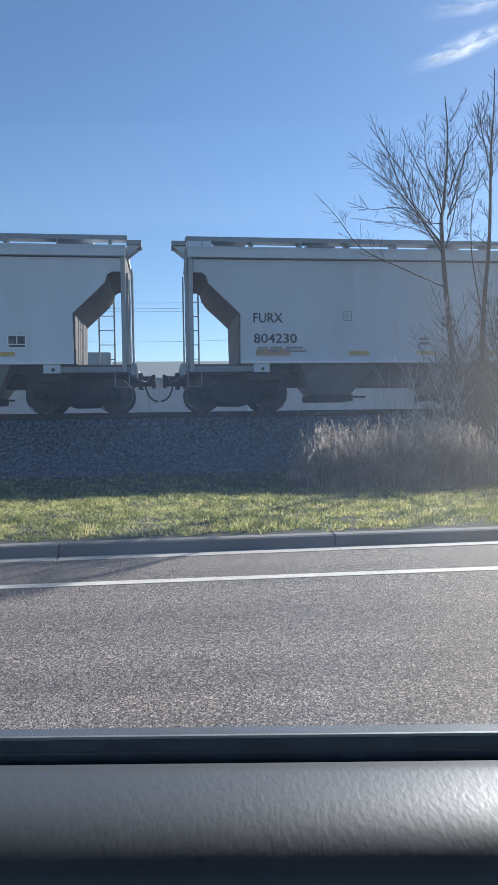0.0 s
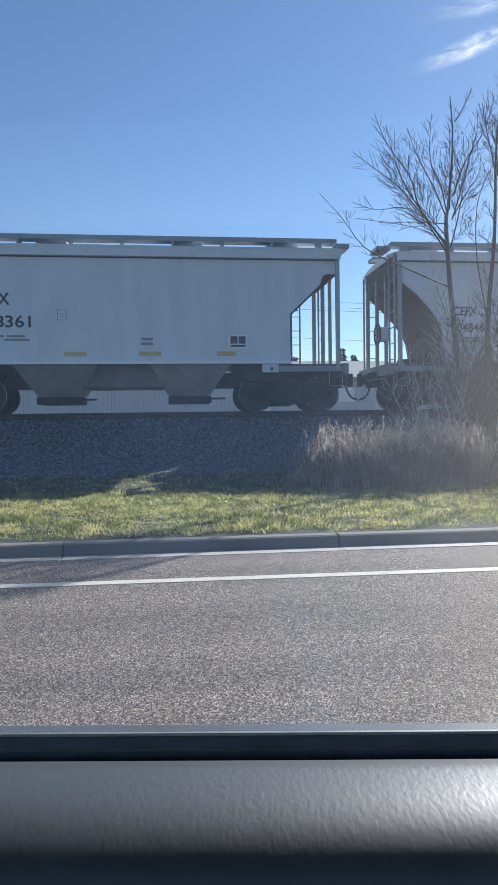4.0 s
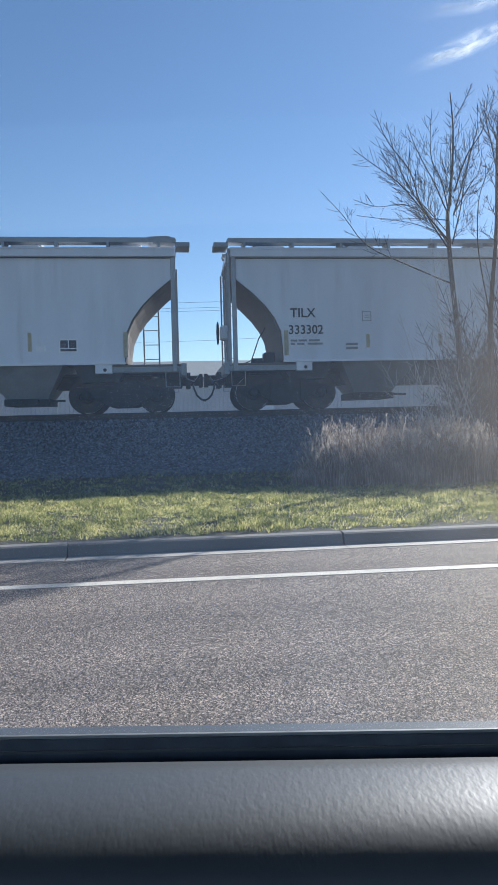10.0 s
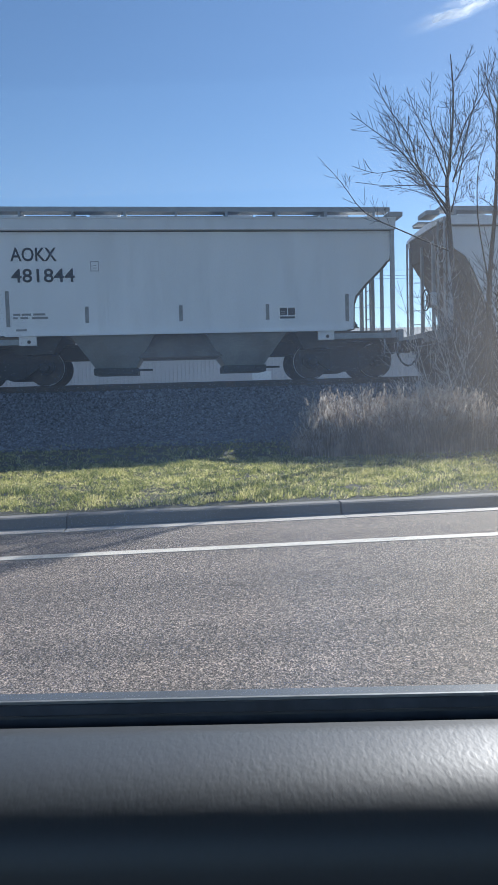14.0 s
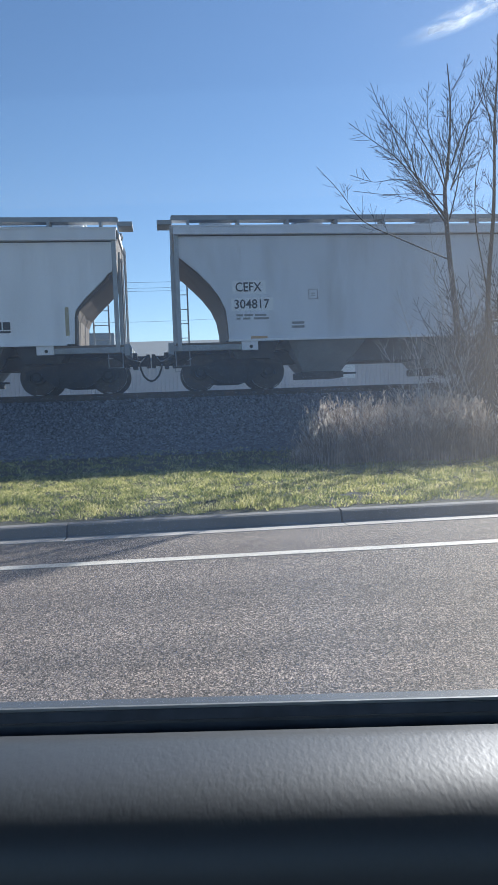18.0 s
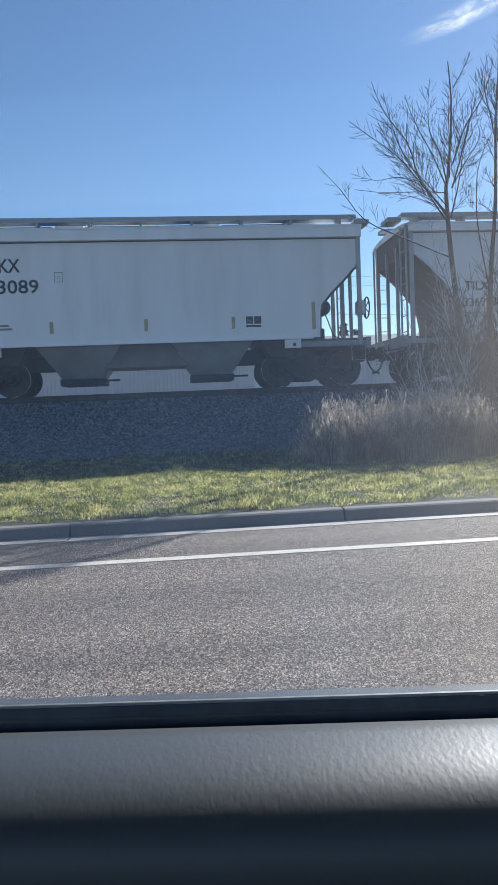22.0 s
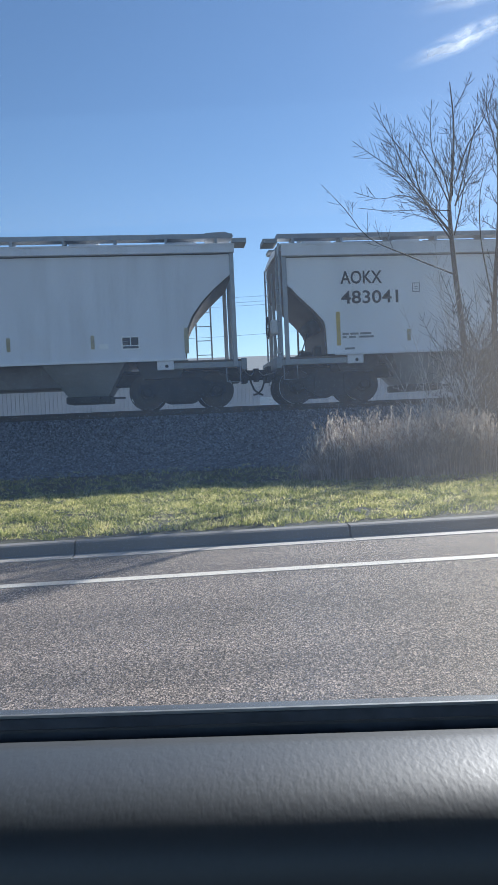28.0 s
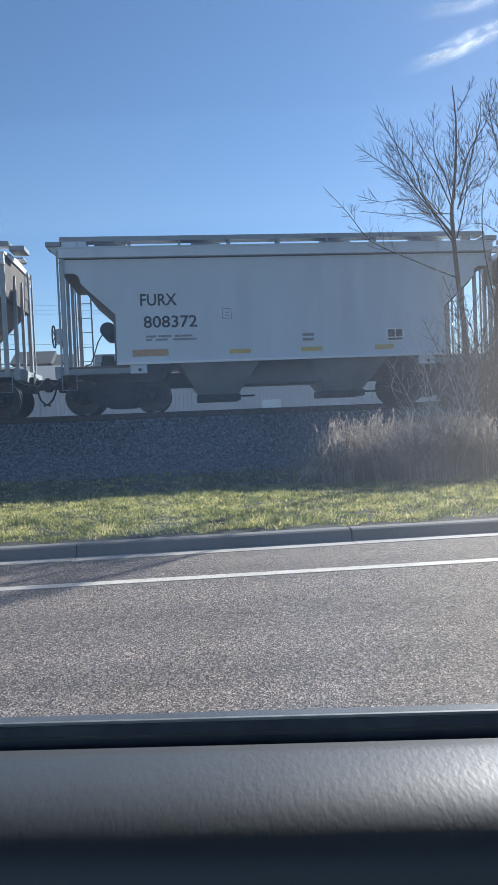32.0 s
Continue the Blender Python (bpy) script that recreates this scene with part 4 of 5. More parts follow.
# each car: the place of its left coupler at the start, style, number, special marks, brake wheel on the left
CARS = [
    (12.53, "furx", "804231", "low", 1), (-0.08, "furx", "804230", "low", 0), (-12.82, "furx", "808340", "", 1), (-25.48, "cefx", "304867", "", 1), (-38.03, "cefx", "304839", "", 0),
    (-50.66, "cefx", "304846", "", 1), (-63.38, "furx", "808361", "", 1), (-76.09, "furx", "808389", "", 0), (-88.72, "furx", "808376", "", 1), (-101.32, "furx", "808350", "", 1),
    (-113.91, "aokx", "483085", "", 0), (-126.57, "tilx", "334203", "", 0), (-139.05, "tilx", "333302", "", 1), (-151.64, "tilx", "333717", "bright", 1), (-164.23, "aokx", "481716", "scrawl", 0),
    (-176.82, "tilx", "333312", "", 1), (-189.35, "crdx", "22272", "", 1), (-201.96, "aokx", "481844", "dark", 1), (-214.75, "crdx", "22270", "", 1), (-227.55, "aokx", "481790", "", 1),
    (-240.09, "aokx", "499269", "amber", 1), (-252.56, "cefx", "304817", "patch", 0), (-265.15, "aokx", "483056", "tan", 1), (-277.69, "aokx", "482196", "", 1), (-290.16, "tilx", "337046", "", 0),
    (-302.68, "tilx", "336998", "", 0), (-315.15, "aokx", "483089", "", 0), (-327.64, "tilx", "333307", "", 0), (-340.15, "aokx", "480891", "dark", 1), (-352.62, "aokx", "482190", "dark", 0),
    (-365.35, "aokx", "483012", "", 0), (-378.08, "aokx", "483027", "", 0), (-390.51, "aokx", "483041", "tan", 1), (-402.91, "tilx", "334439", "", 1), (-415.34, "aokx", "483938", "", 1),
    (-427.77, "aokx", "497098", "tag", 1), (-440.20, "furx", "808357", "west", 1), (-452.44, "furx", "808372", "", 1), (-464.93, "aokx", "483070", "", 1),
]
set_words({c[2] for c in CARS} | {v[0] for v in STYLE.values()})
train = []
first = {}
for x0, style, number, extra, brake in CARS:
    key = (style, brake)
    if key not in first:
        first[key] = hopper_car(style, bool(brake))
    train.append((key, x0, style, number, extra))
bpy.context.view_layer.update()
cars = []
for key, x0, style, number, extra in train:
    cars.append(copy_thing(first[key], pose(x0, YC, ZR)))
for ob in first.values():
    for o in (*ob.children_recursive, ob):
        bpy.data.objects.remove(o)
for car, (key, x0, style, number, extra) in zip(cars, train):
    car.name = "hopper_car"
    tagged(car, STYLE[style][1], STYLE[style][2], "cars of the freight train")
    dress(car, style, STYLE[style][0], number, extra)


def rolled(t):
    """How far the train has rolled since the start, in metres; it gains a little speed."""
    return 13.974 * t + 0.5 * 0.0034 * t * t


# ---- bare trees by the bank ----
def grow(bm, rng, start, way, length, radius, depth, lift_up=0.25):
    """A stem that curves upwards (or arches over), with side shoots, each a smaller stem."""
    n = 5 if depth > 0 else 3
    pts, p, d = [start.copy()], start.copy(), way.normalized()
    drift = Vector((rng.uniform(-0.07, 0.07), rng.uniform(-0.07, 0.07), rng.uniform(0.02, 0.10) + lift_up * 0.3))
    for i in range(n):
        d = (d + drift + Vector((rng.uniform(-0.06, 0.06), rng.uniform(-0.06, 0.06), rng.uniform(-0.04, 0.04)))).normalized()
        p = p + d * (length / n)
        pts.append(p.copy())
    tip = max(0.0036, radius * 0.35)
    add_tube(bm, pts, [radius + (tip - radius) * i / n for i in range(n + 1)], 5 if radius > 0.01 else 4, cap=False)
    if depth > 0:
        shoots(bm, rng, pts, radius, depth)


def shoots(bm, rng, pts, radius, depth, every=0.17, first=0.25, longest=0.75):
    """Side shoots at the nodes of a stem, often in opposite pairs, shorter towards its tip."""
    total = sum((b - a).length for a, b in zip(pts, pts[1:]))
    s, flip = total * first, rng.choice((-1, 1))
    while s < total * (0.96 if depth > 1 else 0.72):
        u = s
        for a, b in zip(pts, pts[1:]):
            k = (b - a).length
            if u <= k:
                break
            u -= k
        base, d = a.lerp(b, min(1, u / k)), (b - a).normalized()
        left = 1 - s / total
        for turn in ((flip, -flip) if rng.random() < 0.35 else (flip,)):
            side = d.cross(Vector((rng.uniform(-0.3, 0.3), 1, rng.uniform(-0.5, 0.5)))).normalized() * turn
            out = d * rng.uniform(0.65, 1.0) + side * rng.uniform(0.5, 0.95) * (1.0 if depth > 1 else 0.72) + Vector((0, rng.uniform(-0.5, 0.5), rng.uniform(-0.15, 0.15)))
            ln = min(longest, 0.10 + 0.42 * left * total) * rng.uniform(0.45, 1.25)
            grow(bm, rng, base, out, ln, max(0.0042, radius * 0.42), depth - 1 if left > 0.22 else 0)
        flip = -flip
        s += every * rng.uniform(0.5, 1.7)


def curve_of(flat_pts, bow):
    """A smooth limb line through a few (x, z) places, swung out of the plane by bow."""
    pts = [Vector((x, bow * i / max(1, len(flat_pts) - 1), z)) for i, (x, z) in enumerate(flat_pts)]
    out = []
    for i in range(len(pts) - 1):
        p0, p1, p2, p3 = pts[max(i - 1, 0)], pts[i], pts[i + 1], pts[min(i + 2, len(pts) - 1)]
        for k in range(3):
            t = k / 3
            out.append(0.5 * ((2 * p1) + (p2 - p0) * t + (2 * p0 - 5 * p1 + 4 * p2 - p3) * t * t + (3 * p1 - p0 - 3 * p2 + p3) * t ** 3))
    out.append(pts[-1])
    return out


class BareTree:
    """A leafless tree: a trunk line, limbs along given lines, and twigs grown on all of them."""

    def __init__(self, seed, base, trunk_line, r0, label):
        self.rng, self.base = random.Random(seed), base
        self.thing = tagged(anchor("bare_tree", pose(*base)), label, "tree", "bare trees by the bank")
        line_pts = curve_of(self.near(trunk_line), 0.1)
        n = len(line_pts)
        bm = bmesh.new()
        add_tube(bm, line_pts, [r0 * (1 - 0.94 * (i / (n - 1)) ** 0.75) + 0.004 for i in range(n)], 9, cap=False)
        smooth(part("trunk", bm, M["bark"], self.thing, "slender grey-brown trunk"))
        bm = bmesh.new()
        shoots(bm, self.rng, line_pts[n * 3 // 5:], 0.012, 2, every=0.13, first=0.05, longest=0.5)
        smooth(part("top_twigs", bm, M["twig"], self.thing))

    def near(self, pts):
        return [(x - self.base[0], z - self.base[2]) for x, z in pts]

    def limb(self, r, *pts, every=0.105, longest=0.78, first=0.12):
        bm = bmesh.new()
        line_pts = curve_of(self.near(pts), self.rng.uniform(-0.6, 0.6))
        m = len(line_pts)
        add_tube(bm, line_pts, [max(0.005, r * (1 - 0.82 * i / (m - 1))) for i in range(m)], 6, cap=False)
        limb = smooth(part("limb", bm, M["twig"], self.thing))
        bm = bmesh.new()
        shoots(bm, self.rng, line_pts, 0.5 * r, 2, every=every, first=first, longest=longest)
        smooth(part("twigs", bm, M["twig"], limb))


t1 = BareTree(11, (6.12, 14.0, 0.36), [(6.12, 0.2), (6.08, 1.4), (6.03, 2.9), (5.90, 4.3), (5.83, 5.5), (5.88, 5.85), (5.96, 6.6), (6.0, 7.4), (5.95, 8.17)], 0.085,
              "bare leafless young tree with many fine twigs")
t1.limb(0.018, (5.83, 4.9), (5.24, 5.74), (4.97, 6.45), (4.49, 7.01), (4.21, 7.59))
t1.limb(0.017, (5.81, 5.1), (5.09, 5.82), (4.70, 6.16), (4.11, 6.49), (3.68, 6.72), longest=0.5)
t1.limb(0.018, (5.84, 5.0), (5.33, 5.80), (5.03, 6.37), (4.83, 7.04), (4.72, 7.72))
t1.limb(0.016, (5.83, 5.6), (5.58, 6.27), (5.37, 6.73), (5.19, 7.19), (5.10, 7.59))
t1.limb(0.016, (5.83, 5.7), (5.75, 6.33), (5.60, 6.79), (5.61, 7.32), (5.71, 7.99), longest=0.45)
t1.limb(0.013, (5.89, 5.8), (5.84, 6.63), (5.78, 7.32))
t1.limb(0.016, (5.94, 5.6), (6.08, 6.17), (6.21, 6.81), (6.30, 7.22), (6.24, 7.66))
t1.limb(0.016, (5.97, 6.1), (6.23, 6.81), (6.54, 7.28), (6.74, 7.76), (6.83, 8.15), longest=0.5)
t1.limb(0.013, (5.93, 5.6), (6.26, 6.15), (6.54, 6.55), (6.62, 7.0))
t1.limb(0.016, (5.90, 5.0), (6.05, 5.64), (6.14, 6.23), (6.27, 6.87))
t1.limb(0.008, (5.91, 5.1), (6.22, 5.40), (6.40, 5.60), longest=0.3)
t1.limb(0.011, (5.83, 5.5), (5.24, 5.55), (4.58, 5.56), (3.95, 5.65), every=0.3, longest=0.32)
t1.limb(0.011, (5.82, 5.1), (5.42, 5.29), (4.82, 5.42), (4.30, 5.43), every=0.3, longest=0.32)
t1.limb(0.010, (5.55, 5.5), (4.96, 5.88), (4.46, 5.88), (3.98, 6.09), every=0.26, longest=0.35)
t1.limb(0.017, (5.85, 4.2), (4.88, 4.61), (4.09, 4.99), (3.62, 5.59), (3.16, 6.09), every=0.24, longest=0.5, first=0.4)
t1.limb(0.012, (5.85, 5.2), (5.12, 5.91), (4.70, 6.16), (4.30, 6.78))
t1.limb(0.008, (6.01, 7.6), (6.13, 7.86), (6.23, 8.15), longest=0.2)

t2 = BareTree(23, (6.88, 14.2, 0.38), [(6.88, 0.2), (6.83, 1.9), (6.81, 3.1), (6.87, 4.1), (6.98, 5.2), (7.02, 6.3), (7.04, 7.1), (7.12, 8.0), (7.15, 8.9)], 0.075,
              "bare leafless tree with upright limbs")
t2.limb(0.016, (6.83, 3.4), (6.62, 4.6), (6.57, 5.23), (6.61, 5.95), (6.77, 6.46), (6.99, 6.85), every=0.2, first=0.5, longest=0.5)
t2.limb(0.013, (7.02, 6.5), (6.91, 7.26), (6.85, 7.74), (6.92, 8.25), (7.0, 8.51), longest=0.4)
t2.limb(0.009, (7.00, 5.6), (6.82, 5.87), (6.72, 6.07), longest=0.3)
t2.limb(0.009, (7.02, 6.1), (6.86, 6.59), (6.74, 7.0), longest=0.35)
t2.limb(0.009, (6.98, 5.1), (6.77, 5.39), (6.60, 5.5), longest=0.3)
t2.limb(0.014, (7.04, 6.6), (7.14, 7.45), (7.27, 8.05))


def brush(seed, x, y, count, height, reach, label, bark="shoot"):
    """A thicket of thin leafless stems rising from one root, leaning and arching over."""
    rng = random.Random(seed)
    z0 = verge(x, y)
    ob = anchor("bare_shrub", pose(x, y, z0))
    for k in range(count):
        bm = bmesh.new()
        a = rng.uniform(0, 2 * math.pi)
        d = Vector((math.cos(a) * rng.uniform(0.1, reach), math.sin(a) * 0.5 * rng.uniform(0.05, reach), 1))
        if bark == "shoot":       # the pale ones lean away from the road
            d = Vector((rng.uniform(-0.30, 0.30), rng.uniform(0.10, 0.80), 1))
        s = Vector((rng.uniform(-0.3, 0.3), rng.uniform(-0.2, 0.2), -0.03))
        grow(bm, rng, s, d, height * rng.uniform(0.5, 1.1), rng.uniform(0.009, 0.015) if bark == "shoot" else rng.uniform(0.008, 0.014), 2, lift_up=-0.10 if bark == "shoot" else -0.25)
        smooth(part("stem", bm, M[bark], ob))
    return tagged(ob, label, "shrub", "bare shrubs by the bank")


for k, (x, y, count, height, reach) in enumerate(((5.15, 13.6, 4, 3.0, 0.42), (5.9, 13.5, 5, 3.4, 0.45), (6.6, 13.7, 6, 4.5, 0.40), (7.3, 13.4, 6, 4.3, 0.35))):
    brush(13 + k, x, y, count, height, reach, "thicket of thin shiny leafless stems in a sunlit pale tone")
# those at x 9.3 and 10.3 are unseen, added to shade the grass
for k, (x, y, count, height, reach) in enumerate(((6.35, 14.2, 12, 3.4, 0.42), (6.9, 14.3, 18, 4.2, 0.4), (7.6, 14.2, 17, 4.2, 0.35), (8.4, 14.2, 10, 4.2, 0.35), (9.3, 14.5, 18, 5.0, 0.4), (10.3, 14.8, 18, 5.2, 0.4),
                                                       (5.95, 14.8, 18, 1.7, 0.5), (6.65, 14.9, 22, 2.1, 0.5), (7.35, 15.0, 24, 2.3, 0.5))):
    brush(30 + k, x, y, count, height, reach, "dense thicket of dark leafless stems", "twig")


# ---- dry reed grass, turf, ballast stones ----
def reeds():
    rng = random.Random(8)
    vs, fs = [], []

    def ribbon(pts, w):
        i = len(vs)
        for k, p in enumerate(pts):
            ww = w * (1 - 0.8 * k / (len(pts) - 1))
            vs.extend(((p[0] - ww, p[1], p[2]), (p[0] + ww, p[1] + ww * 0.6, p[2])))
        for k in range(len(pts) - 1):
            fs.append((i + 2 * k, i + 2 * k + 1, i + 2 * k + 3, i + 2 * k + 2))

    clumps = [(rng.uniform(2.45, 5.6), rng.uniform(11.9, 13.1), rng.gauss(0, 0.12), rng.uniform(0.80, 1.08)) for _ in range(86)]
    clumps += [(rng.uniform(5.75, 7.6), rng.uniform(12.2, 13.1), rng.gauss(0, 0.16), rng.uniform(0.55, 0.80)) for _ in range(24)]
    plumes = []
    for n in range(9500):
        cx, cy, tilt, size = clumps[n % 110]
        x, y = cx + rng.gauss(0, 0.15), cy + rng.gauss(0, 0.16)
        full = min(1, max(0.45, (x - 2.05) / 0.8)) * (1.0 - 0.18 * max(0, x - 5.0) / 2.0)
        h = 1.22 * full * size * rng.uniform(0.55, 1.06)
        lx, ly = (tilt + rng.gauss(0, 0.10)) * h, rng.gauss(0, 0.10) * h
        z = verge(x, y) - 0.02
        pts = [(x + lx * t * t, y + ly * t * t, z + h * (t - (0.06 + 0.5 * abs(lx)) * t * t)) for t in (0, 0.35, 0.7, 1.0)]
        ribbon(pts, rng.uniform(0.0025, 0.0055))
        if rng.random() < 0.35:          # a drooping leaf
            t = rng.uniform(0.2, 0.75)
            bx, by, bz = x + lx * t * t, y + ly * t * t, z + h * t
            s = rng.choice((-1, 1)) * rng.uniform(0.08, 0.26)
            ribbon([(bx, by, bz), (bx + s * 0.5, by, bz + 0.12), (bx + s, by, bz + 0.06), (bx + s * 1.3, by, bz - 0.10)], 0.006)
        if rng.random() < 0.42 and h > 0.7:
            plumes.append((pts[-1], lx))
    ob = sheet("reed_grass", list(vs), list(fs), M["reed"])
    tagged(ob, "clump of tall dry straw-coloured reed grass", "reed grass", kind="stuff")
    vs.clear()
    fs.clear()
    for (tx, ty, tz), lx in plumes:      # feathery seed heads, nodding to one side
        nod = rng.choice((-1, 1)) * rng.uniform(0.3, 1.0)
        for k in range(9):
            u = rng.random()
            px, pz = tx + nod * 0.06 * u, tz - 0.13 + 0.19 * u - 0.05 * abs(nod) * u * u
            a, b = rng.uniform(-0.045, 0.045) + nod * 0.03, rng.uniform(-0.04, 0.04)
            ribbon([(px, ty, pz), (px + a * 0.6, ty + b * 0.6, pz + 0.045), (px + a * 1.2, ty + b, pz + rng.uniform(0.02, 0.07))], rng.uniform(0.003, 0.008))
    ob = sheet("reed_plumes", vs, fs, M["plume"])
    tagged(ob, "pale feathery seed heads of dry reed grass", "reed grass", kind="stuff")


def turf():
    """Grass in small uneven tufts, each a bunch of blades leaning outwards."""
    rng = random.Random(9)
    vs, fs = [], []
    for n in range(21000):
        near = rng.random() < 0.82
        cy = 7.84 + 4.5 * rng.random() if near else rng.uniform(12.3, 14.6)
        cx = rng.uniform(-4.4 - 0.12 * (cy - 7), 6.0 + 0.35 * (cy - 7))
        if cy < 8.14 + 0.13 * noise.noise((cx * 2.3, 1.0, 9.0)) + 0.06 * noise.noise((cx * 9.0, 2.0, 4.0)):
            continue
        rich = 0.55 + 0.6 * noise.noise((cx * 2.1, cy * 2.1, 0.4)) + rng.uniform(-0.35, 0.45)
        size = 0.018 + 0.056 * max(0.0, rich) ** 1.5
        spread = 0.025 + 0.5 * size
        lean_x, lean_y = rng.gauss(0, 0.35), rng.gauss(-0.1, 0.35)
        for k in range(9 if near else 6):
            a, r = rng.uniform(0, 6.283), spread * math.sqrt(rng.random())
            x, y = cx + r * math.cos(a), cy + r * math.sin(a)
            z = verge(x, y) - 0.008
            h = size * rng.uniform(0.55, 1.25)
            w = rng.uniform(0.003, 0.0065)
            b = rng.uniform(0, 6.283)
            dx, dy = math.cos(b) * w, math.sin(b) * w
            lx = (lean_x + 0.8 * math.cos(a) * r / spread + rng.gauss(0, 0.25)) * h
            ly = (lean_y + 0.8 * math.sin(a) * r / spread + rng.gauss(0, 0.25)) * h
            i = len(vs)
            vs.extend(((x - dx, y - dy, z), (x + dx, y + dy, z), (x + lx * 0.4 - dx * 0.7, y + ly * 0.4 - dy * 0.7, z + h * 0.6), (x + lx * 0.4 + dx * 0.7, y + ly * 0.4 + dy * 0.7, z + h * 0.6), (x + lx, y + ly, z + h)))
            fs.append((i, i + 1, i + 3, i + 2))
            fs.append((i + 2, i + 3, i + 4))
    ob = sheet("turf", vs, fs, M["grass"])
    tagged(ob, "short green and straw-tinged grass on the verge", "grass", kind="stuff")


def ballast_stones():
    rng = random.Random(10)
    vs, fs = [], []
    ico = [(0, 0, 1), (0.89, 0, 0.45), (0.28, 0.85, 0.45), (-0.72, 0.53, 0.45), (-0.72, -0.53, 0.45), (0.28, -0.85, 0.45), (0.72, 0.53, -0.45), (-0.28, 0.85, -0.45), (-0.89, 0, -0.45), (-0.28, -0.85, -0.45), (0.72, -0.53, -0.45), (0, 0, -1)]
    tri = [(0, 1, 2), (0, 2, 3), (0, 3, 4), (0, 4, 5), (0, 5, 1), (1, 6, 2), (2, 7, 3), (3, 8, 4), (4, 9, 5), (5, 10, 1), (1, 10, 6), (2, 6, 7), (3, 7, 8), (4, 8, 9), (5, 9, 10), (11, 6, 10), (11, 7, 6), (11, 8, 7), (11, 9, 8), (11, 10, 9)]
    for n in range(25000):
        y = rng.uniform(14.1, 17.5)
        x = rng.uniform(-6.5, 7.5)
        z = 0.40 + 1.10 * (y - 14.5) / 2.75 if y < 17.25 else 1.52
        z = max(z, verge(x, y))
        s = rng.uniform(0.018, 0.040)
        q = Euler((rng.uniform(0, 6), rng.uniform(0, 6), rng.uniform(0, 6))).to_matrix()
        i = len(vs)
        for p in ico:
            v = q @ Vector((p[0] * rng.uniform(0.7, 1.2), p[1] * rng.uniform(0.6, 1.0), p[2] * rng.uniform(0.5, 0.9)))
            vs.append((x + v.x * s, y + v.y * s, z + v.z * s + 0.01))
        fs.extend((a + i, b + i, c + i) for a, b, c in tri)
    ob = sheet("ballast_stones", vs, fs, M["stone_each"])
    tagged(ob, "angular grey crushed ballast stones on the slope", "ballast", kind="stuff")


def island_tone(name, lo, hi, rough):
    m = bpy.data.materials.new(name)
    m.use_nodes = True
    n, l = m.node_tree.nodes, m.node_tree.links
    geo, ramp = n.new("ShaderNodeNewGeometry"), n.new("ShaderNodeValToRGB")
    ramp.color_ramp.elements[0].color, ramp.color_ramp.elements[1].color = (*lo, 1), (*hi, 1)
    l.new(geo.outputs["Random Per Island"], ramp.inputs[0])
    l.new(ramp.outputs[0], n["Principled BSDF"].inputs["Base Color"])
    n["Principled BSDF"].inputs["Roughness"].default_value = rough
    return m


M["stone_each"] = island_tone("ballast_stone_tones", (0.010, 0.013, 0.020), (0.19, 0.203, 0.235), 0.7)
reeds()
turf()
ballast_stones()


# ---- beyond the railway ----
def warehouse():
    """Long low metal building behind the track: ribbed wall panels, pitched roof, doors."""
    ob = anchor("warehouse", pose(0, 52, 0.55))
    part("wall_core", box(-39.9, 79.9, 0.05, 24, 0, 4.15), M["siding"], ob)
    bm = bmesh.new()
    add_box(bm, 0, 2.98, -0.005, 0.05, 0, 4.15)
    for k in range(10):
        x = 0.15 + 0.3 * k
        add_prism(bm, [(x - 0.05, -0.005), (x - 0.03, -0.045), (x + 0.03, -0.045), (x + 0.05, -0.005)], "z", 0, 4.15)
    panel = part("panel", bm, M["siding"], ob, "pale ribbed metal wall panel")
    for i in range(40):
        p = panel if i == 0 else new("panel", panel.data)
        p.parent = ob
        p.matrix_basis = pose(-40 + 3 * i, 0, 0)
    part("roof", prism([(-0.6, 4.1), (-0.6, 4.28), (12, 6.6), (24.6, 4.28), (24.6, 4.1)], "x", -40.5, 80.5), M["metal_roof"], ob, "grey-blue metal roof")
    part("gutter", box(-40.5, 80.5, -0.75, -0.6, 4.02, 4.22), M["galv"], ob)
    for x, w, z0, z1 in ((6.26, 1.45, 0.0, 2.43), (12.98, 1.18, 2.39, 3.48), (21.39, 1.17, 1.93, 3.63)):
        d = part("door" if z0 == 0 else "window", box(x, x + w, -0.12, -0.05, z0, z1, 0.01), M["white"], ob, "white metal door" if z0 == 0 else "white framed window")
        part("panel_inset", box(x + 0.12, x + w - 0.12, -0.135, -0.12, z0 + 0.15, z1 - 0.15), M["white"], d)
    part("rooftop_unit", box(-7.1, -4.45, 9.0, 10.6, 5.4, 7.15, 0.05), M["galv"], ob, "boxy grey rooftop unit")
    return tagged(ob, "long low pale metal warehouse with ribbed walls", "warehouse")


def house(x, y, w, d, h, r, label):
    ob = anchor("house", pose(x, y, 0.6))
    part("wall", box(0, w, 0, d, 0, h), M["brick"], ob)
    part("roof", prism([(-0.4, h), (d + 0.4, h), (d / 2, h + r)], "x", -0.4, w + 0.4), M["shingle"], ob)
    for k in range(3):
        a = w * (0.15 + 0.3 * k)
        win = part("window", box(a, a + 1.1, -0.06, 0.0, h * 0.45, h * 0.45 + 1.3), M["white"], ob)
        part("pane", box(a + 0.1, a + 1.0, -0.08, -0.055, h * 0.45 + 0.1, h * 0.45 + 1.2), M["pane"], win)
    return tagged(ob, label, "house")


